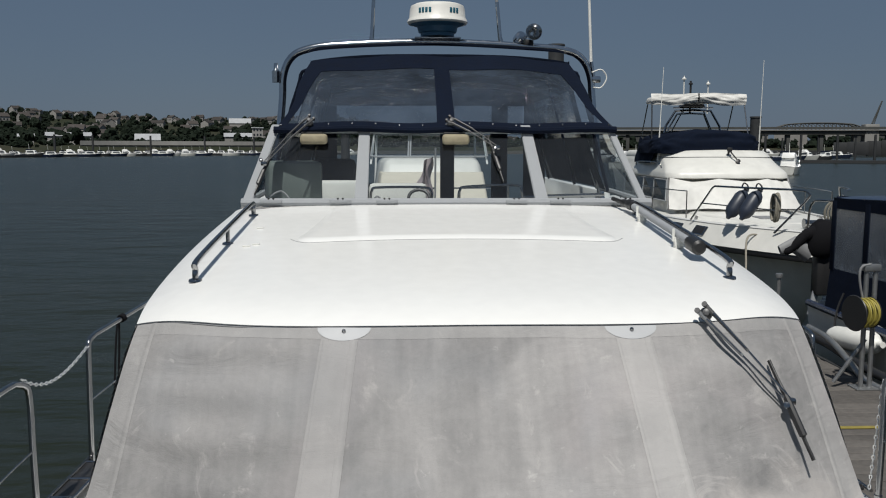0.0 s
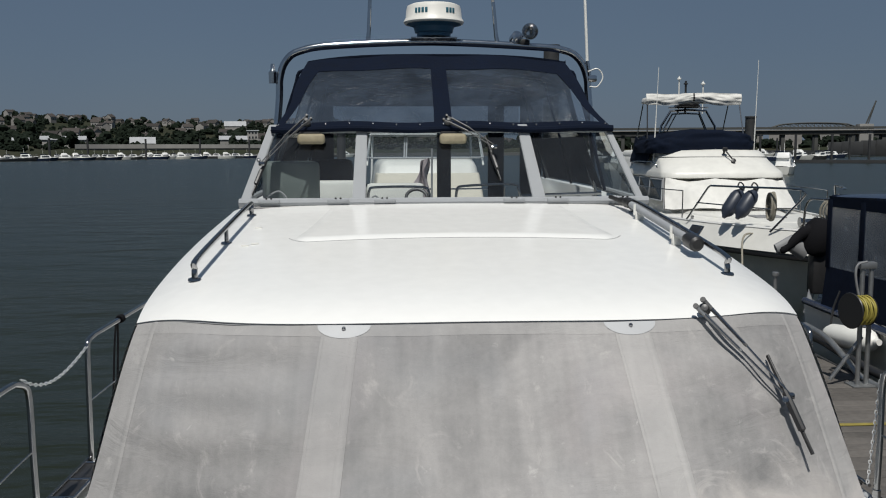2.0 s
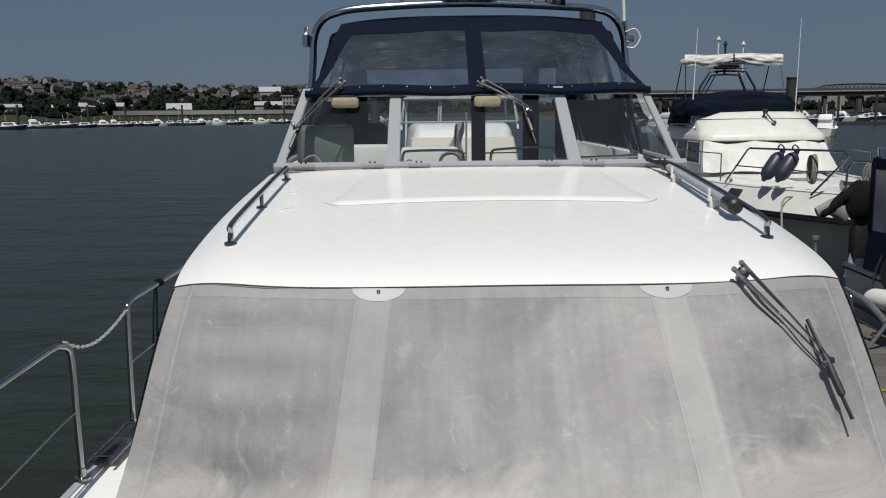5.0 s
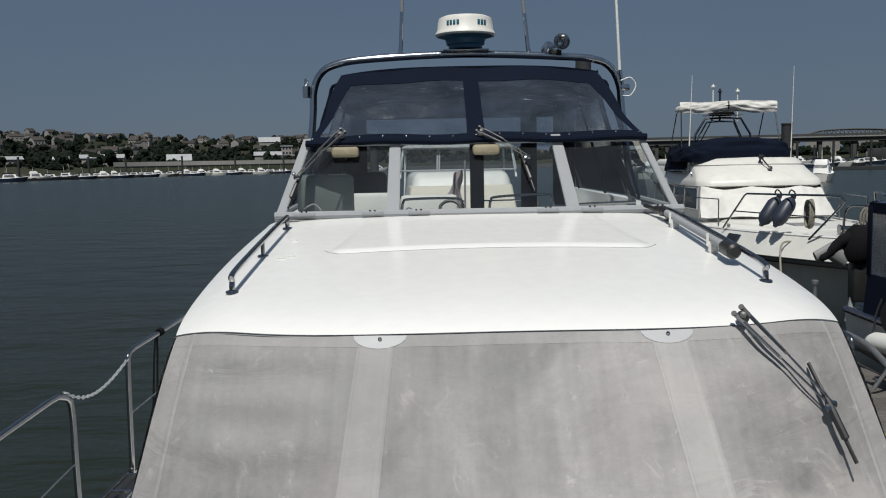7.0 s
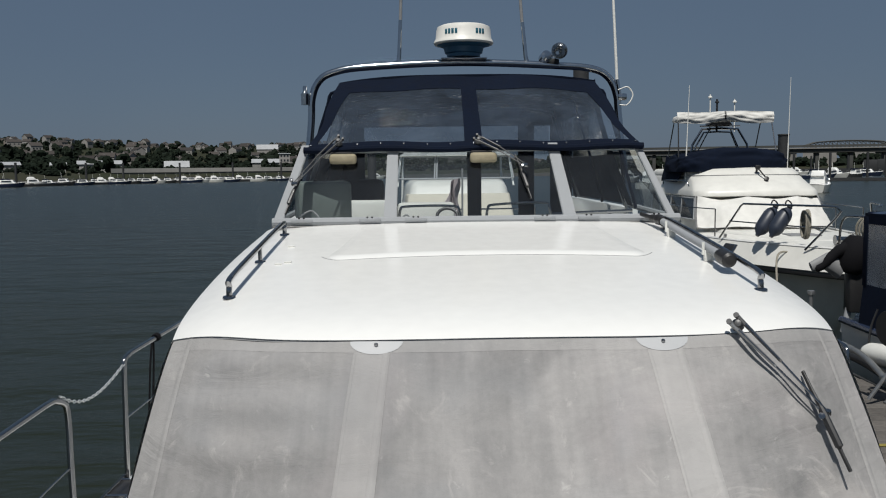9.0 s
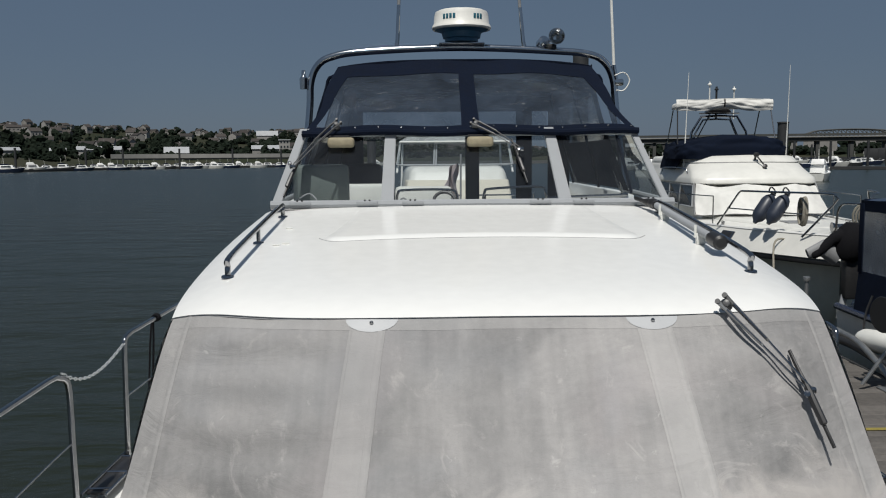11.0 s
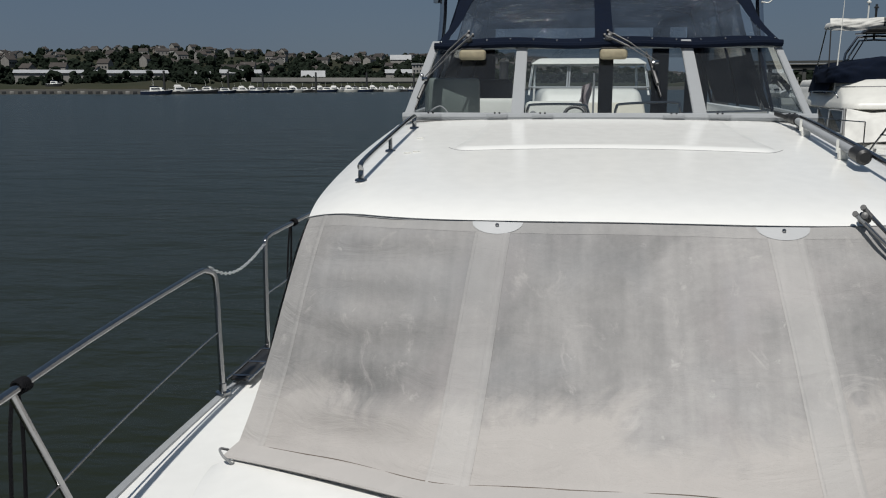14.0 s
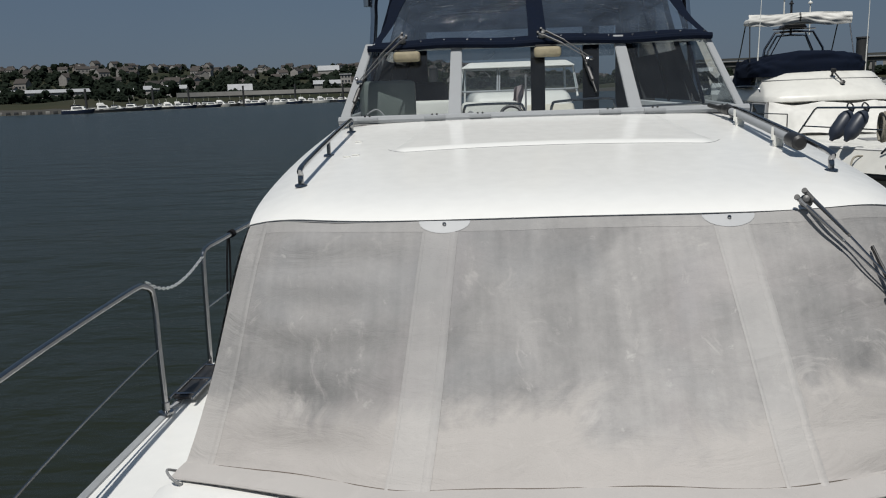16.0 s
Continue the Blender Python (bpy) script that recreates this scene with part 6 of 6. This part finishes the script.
def small_boat(name, label, hull_mat, L, fly, seed):
    """A moored cabin boat for the far berths."""
    e = thing(name, label, "boat", "boats moored on the far bank", at=(0, 0, -60))
    hb, b, z = loft_hull(L, L * 0.32, 0.95, 0.45, 16)
    part("hull", hb, hull_mat, e)
    part("deck", deck_sheet(L, b, z, 0.1, 12), GEL, e)
    w = L * 0.12
    c = part("cabin", frustum(L * 0.28, L * 0.72, w * 0.8, w, 1.0, 2.05, L * 0.36, L * 0.70, w * 0.7, w * 0.85, 0.08), GEL, e)
    for sg in (-1, 1):
        window_on((sg * w * 0.99, L * 0.38, 1.45), (sg * w * 1.02, L * 0.66, 1.45), (sg * w * 0.92, L * 0.66, 1.85), (sg * w * 0.86, L * 0.40, 1.85), c, DARKGLASS, rim=0.03)
    window_on((-w * 0.7, L * 0.318, 1.5), (w * 0.7, L * 0.318, 1.5), (w * 0.66, L * 0.345, 1.9), (-w * 0.66, L * 0.345, 1.9), c, DARKGLASS, rim=0.03)
    part("wheelhouse", frustum(L * 0.42, L * 0.74, w * 0.8, w * 0.85, 2.05, 2.75 if fly else 2.4, L * 0.50, L * 0.70, w * 0.65, w * 0.75, 0.06), GEL if fly else NAVY, e)
    part("mast", tube([(0, L * 0.6, 2.3), (0, L * 0.62, 4.0)], 0.04, 6), VINYLW, e)
    part("pulpit", tube(smooth_path([(-b(1.6) + 0.05, 1.6, z(1.6)), (-b(1.2), 1.2, z(1.2) + 0.6), (0, 0.1, z(0) + 0.65), (b(1.2), 1.2, z(1.2) + 0.6), (b(1.6) - 0.05, 1.6, z(1.6))], 5), 0.03, 6), STEEL, e)
    return e


fleet = [small_boat("moored_boat", "white cabin boat with a dark navy hull", NAVY_HULL, 9.0, False, 1), small_boat("moored_boat", "off-white cabin boat with a raised wheelhouse", HULL_SHADED, 8.0, True, 2),
         small_boat("moored_boat", "dark-hulled open-backed day boat", PILEM, 7.0, False, 3)]
spots = [(-24.3, -18, 0, 78), (-23.1, -6, 1, 95), (-21.6, -12, 2, 70), (-20.5, -16, 0, 98), (-19.5, -9, 1, 80), (-18.4, -16, 0, 105), (-17.4, -6, 2, 84), (-16.4, -15, 1, 76), (-15.2, -8, 2, 95), (-14.2, -15, 0, 82),
         (-13.4, -8, 2, 100), (-12.9, -15, 1, 78), (-11.9, -15, 0, 86), (-10.9, -8, 2, 80), (-10.2, -14, 1, 96), (-8.8, -14, 0, 84), (-7.4, -12, 1, 90), (-5.8, -14, 2, 80), (-4.3, -12, 0, 96), (-2.8, -14, 1, 84), (-30.5, 14, 2, 60), (-34, 20, 1, 110),
         (-24.8, -5, 2, 88), (-22.4, -7, 0, 84), (-20.0, -5, 2, 92), (-18.9, -5, 1, 88), (-17.9, -14, 2, 82), (-16.9, -15, 0, 96), (-15.8, -14, 2, 86), (-14.7, -6, 1, 92), (-13.8, -15, 1, 84), (-12.4, -7, 0, 94), (-11.4, -6, 1, 82), (-9.6, -7, 0, 90), (-8.1, -8, 2, 85),
         (12.4, -90, 0, 70), (13.0, -120, 1, 100), (20.9, -140, 1, 80), (21.8, -110, 0, 100), (23.4, -100, 1, 70), (27.4, -130, 0, 85), (14.6, -240, 1, 160), (24.1, -262, 1, 172), (15.6, -200, 2, 40), (25.6, -160, 1, 60), (24.9, -170, 0, 110), (26.3, -150, 2, 150), (22.6, -190, 2, 30), (16.8, -215, 0, 20), (13.4, -190, 1, 140)]
first = [True] * 3
for az, d, k, turn in spots:
    r = shore_r(az) + d
    m = Matrix.Translation(polar(az, r, 0.0 if d < 0 else ground_z(az, r))) @ pose(0, 0, 0, 0, 0, -az + turn) @ Matrix.Scale(0.82 if d > -30 else 1.0, 4)
    if first[k]:
        fleet[k].matrix_world = m
        first[k] = False
    else:
        copy_thing(fleet[k], m)
jet = thing("far_pontoon", "dark floating pontoon along the far moorings", "pontoon", kind="structure")
part("walkway", sheet(lambda u, v: polar(-25.5 + 24 * u, shore_r(-25.5 + 24 * u) - 11 + 2.0 * v, 0.55), 60, 1, 0.5), PILEM, jet)
for az in (-24.8, -21.0, -18.9, -15.6, -12.4, -9.4, -6.4):
    pl = thing("pile", "dark steel mooring pile standing in the water", "pile", "mooring piles", at=polar(az, shore_r(az) - 12, -1.0))
    part("shaft", lathe([(0.01, 0), (0.28, 0), (0.28, 6.6), (0.01, 6.6)], 10), PILEM, pl)
groyne = thing("tyre_groyne", "broken row of dark and pale blocks along the mud", "breakwater", kind="structure")
for k in range(26):
    az = -34.5 + 0.42 * k
    part("block", moved(box((0, 0, 0), (1.0, 0.8, 0.8), 0.1), Matrix.Translation(polar(az, shore_r(az) - 7, 0.35)) @ pose(0, 0, 0, 0, 0, -az)), PILEM if k % 3 else CONC, groyne)

# ---- bridge and moorings down river ----
bridge = thing("bridge", "long dark steel girder bridge on piers with a truss span", "bridge", kind="structure")
BA, BB = polar(11.5, 360), polar(36, 390)
along = (BB - BA).normalized()
yaw = math.degrees(math.atan2(along.y, along.x))
LB = (BB - BA).length


def on_bridge(s, z):
    p = BA + along * s
    return Vector((p.x, p.y, z))


part("girder", moved(box((LB / 2, 0, 8.2), (LB, 6.0, 1.5), 0.1), Matrix.Translation(BA) @ pose(0, 0, 0, 0, 0, yaw)), RUST, bridge)
part("deck_slab", moved(box((LB / 2, 0, 9.1), (LB, 7.4, 0.4), 0.05), Matrix.Translation(BA) @ pose(0, 0, 0, 0, 0, yaw)), CONC, bridge)
part("parapet", moved(box((LB / 2, -3.4, 9.9), (LB, 0.15, 0.9)), Matrix.Translation(BA) @ pose(0, 0, 0, 0, 0, yaw)), RUST, bridge)
for k in range(14):
    s = 6 + k * 12.0
    part("pier", moved(box((s, 0, 3.3), (1.3, 4.5, 8.8), 0.1), Matrix.Translation(BA) @ pose(0, 0, 0, 0, 0, yaw)), RUST, bridge)
s0, s1 = LB * 0.46, LB * 0.64
for o in (-3.0, 3.0):
    nrm = Vector((-along.y, along.x, 0)) * o
    n_ = 10
    top = [on_bridge(s0 + (s1 - s0) * k / n_, 10.3 + 1.5 * math.sin(math.pi * k / n_) ** 0.35) + nrm for k in range(n_ + 1)]
    bot = [on_bridge(s0 + (s1 - s0) * k / n_, 9.3) + nrm for k in range(n_ + 1)]
    part("top_chord", tube(top, 0.28, 6), RUST, bridge)
    part("web", join(*[tube([a, b], 0.16, 5) for a, b in zip(top, bot)], *[tube([top[k], bot[k + 1]], 0.14, 5) for k in range(n_)]), RUST, bridge)
part("control_tower", moved(box((s1 + 4, 0, 5.6), (5.0, 6, 11.4), 0.2), Matrix.Translation(BA) @ pose(0, 0, 0, 0, 0, yaw)), CONC, bridge, "pale concrete abutment tower")
wharf = thing("wharf", "dark timber wharf with sheds beyond the moorings", "wharf", kind="structure")
rw = random.Random(3)
for k in range(16):
    az = 26.8 + 0.85 * k
    part("shed_block", moved(box((0, 0, 2.4), (rw.uniform(4, 7), 6, rw.uniform(2, 5)), 0.1), Matrix.Translation(polar(az, 300 + rw.uniform(-10, 20), 0)) @ pose(0, 0, 0, 0, 0, -az)), PILEM, wharf)
part("quay", sheet(lambda u, v: polar(11 + 30 * u, 322 + 8 * v, 1.6), 20, 1, 2.2), PILEM, wharf)
for az, d, w, h, rh, label, wl, rf in ((12.6, 70, 16, 4.5, 1.6, "grey riverside shed beyond the bridge", CONC, ROOFW), (15.2, 90, 22, 6.0, 1.2, "dark riverside warehouse beyond the bridge", RUST, RUST),
                                       (18.6, 80, 20, 5.2, 1.8, "grey riverside shed beyond the bridge", CONC, ROOFT), (21.6, 95, 18, 6.6, 0.8, "pale riverside workshop beyond the bridge", WALLF, ROOFW),
                                       (24.0, 70, 14, 6.2, 1.0, "pale riverside workshop beyond the bridge", WALLF, CONC), (26.2, 85, 12, 8.0, 0.6, "grey concrete works building by the river", CONC, CONC),
                                       (28.6, 90, 26, 6.4, 1.2, "dark riverside warehouse beyond the bridge", RUST, RUST), (32.0, 80, 24, 5.4, 1.6, "dark riverside warehouse beyond the bridge", RUST, RUST)):
    shed(az, d, w, 12, h, rh, label, wl, rf)
rk = random.Random(21)
woods("river_scrub", "dark scrub on the bank beyond the bridge", 700, (8, 40), (20, 130), (1.2, 3.0), rk)
fp = thing("river_pontoon", "low grey floating pontoon with dark piles", "pontoon", kind="structure")
part("walkway", sheet(lambda u, v: polar(24.0 + 14 * u, 168 + 2.4 * v, 0.55), 20, 1, 0.5), PILEM, fp)
for k in range(9):
    az = 22.5 + 1.0 * k
    pl = thing("pile", "dark steel mooring pile standing in the water", "pile", "mooring piles", at=polar(az, 172 + (k % 2) * 60, -1.0))
    part("shaft", lathe([(0.01, 0), (0.22, 0), (0.22, 6.0), (0.01, 6.0)], 10), PILEM, pl)
crane = thing("crane", "distant dark crane with a raised jib", "crane", at=polar(28.15, 480, 0))
part("cab", box((0, 0, 5), (4, 4, 10), 0.2), RUST, crane)
part("jib", join(tube([(0, 0, 9), (6.5, 0, 25)], 0.35, 6), tube([(1.5, 0, 9), (6.5, 0, 25)], 0.25, 6)), RUST, crane)
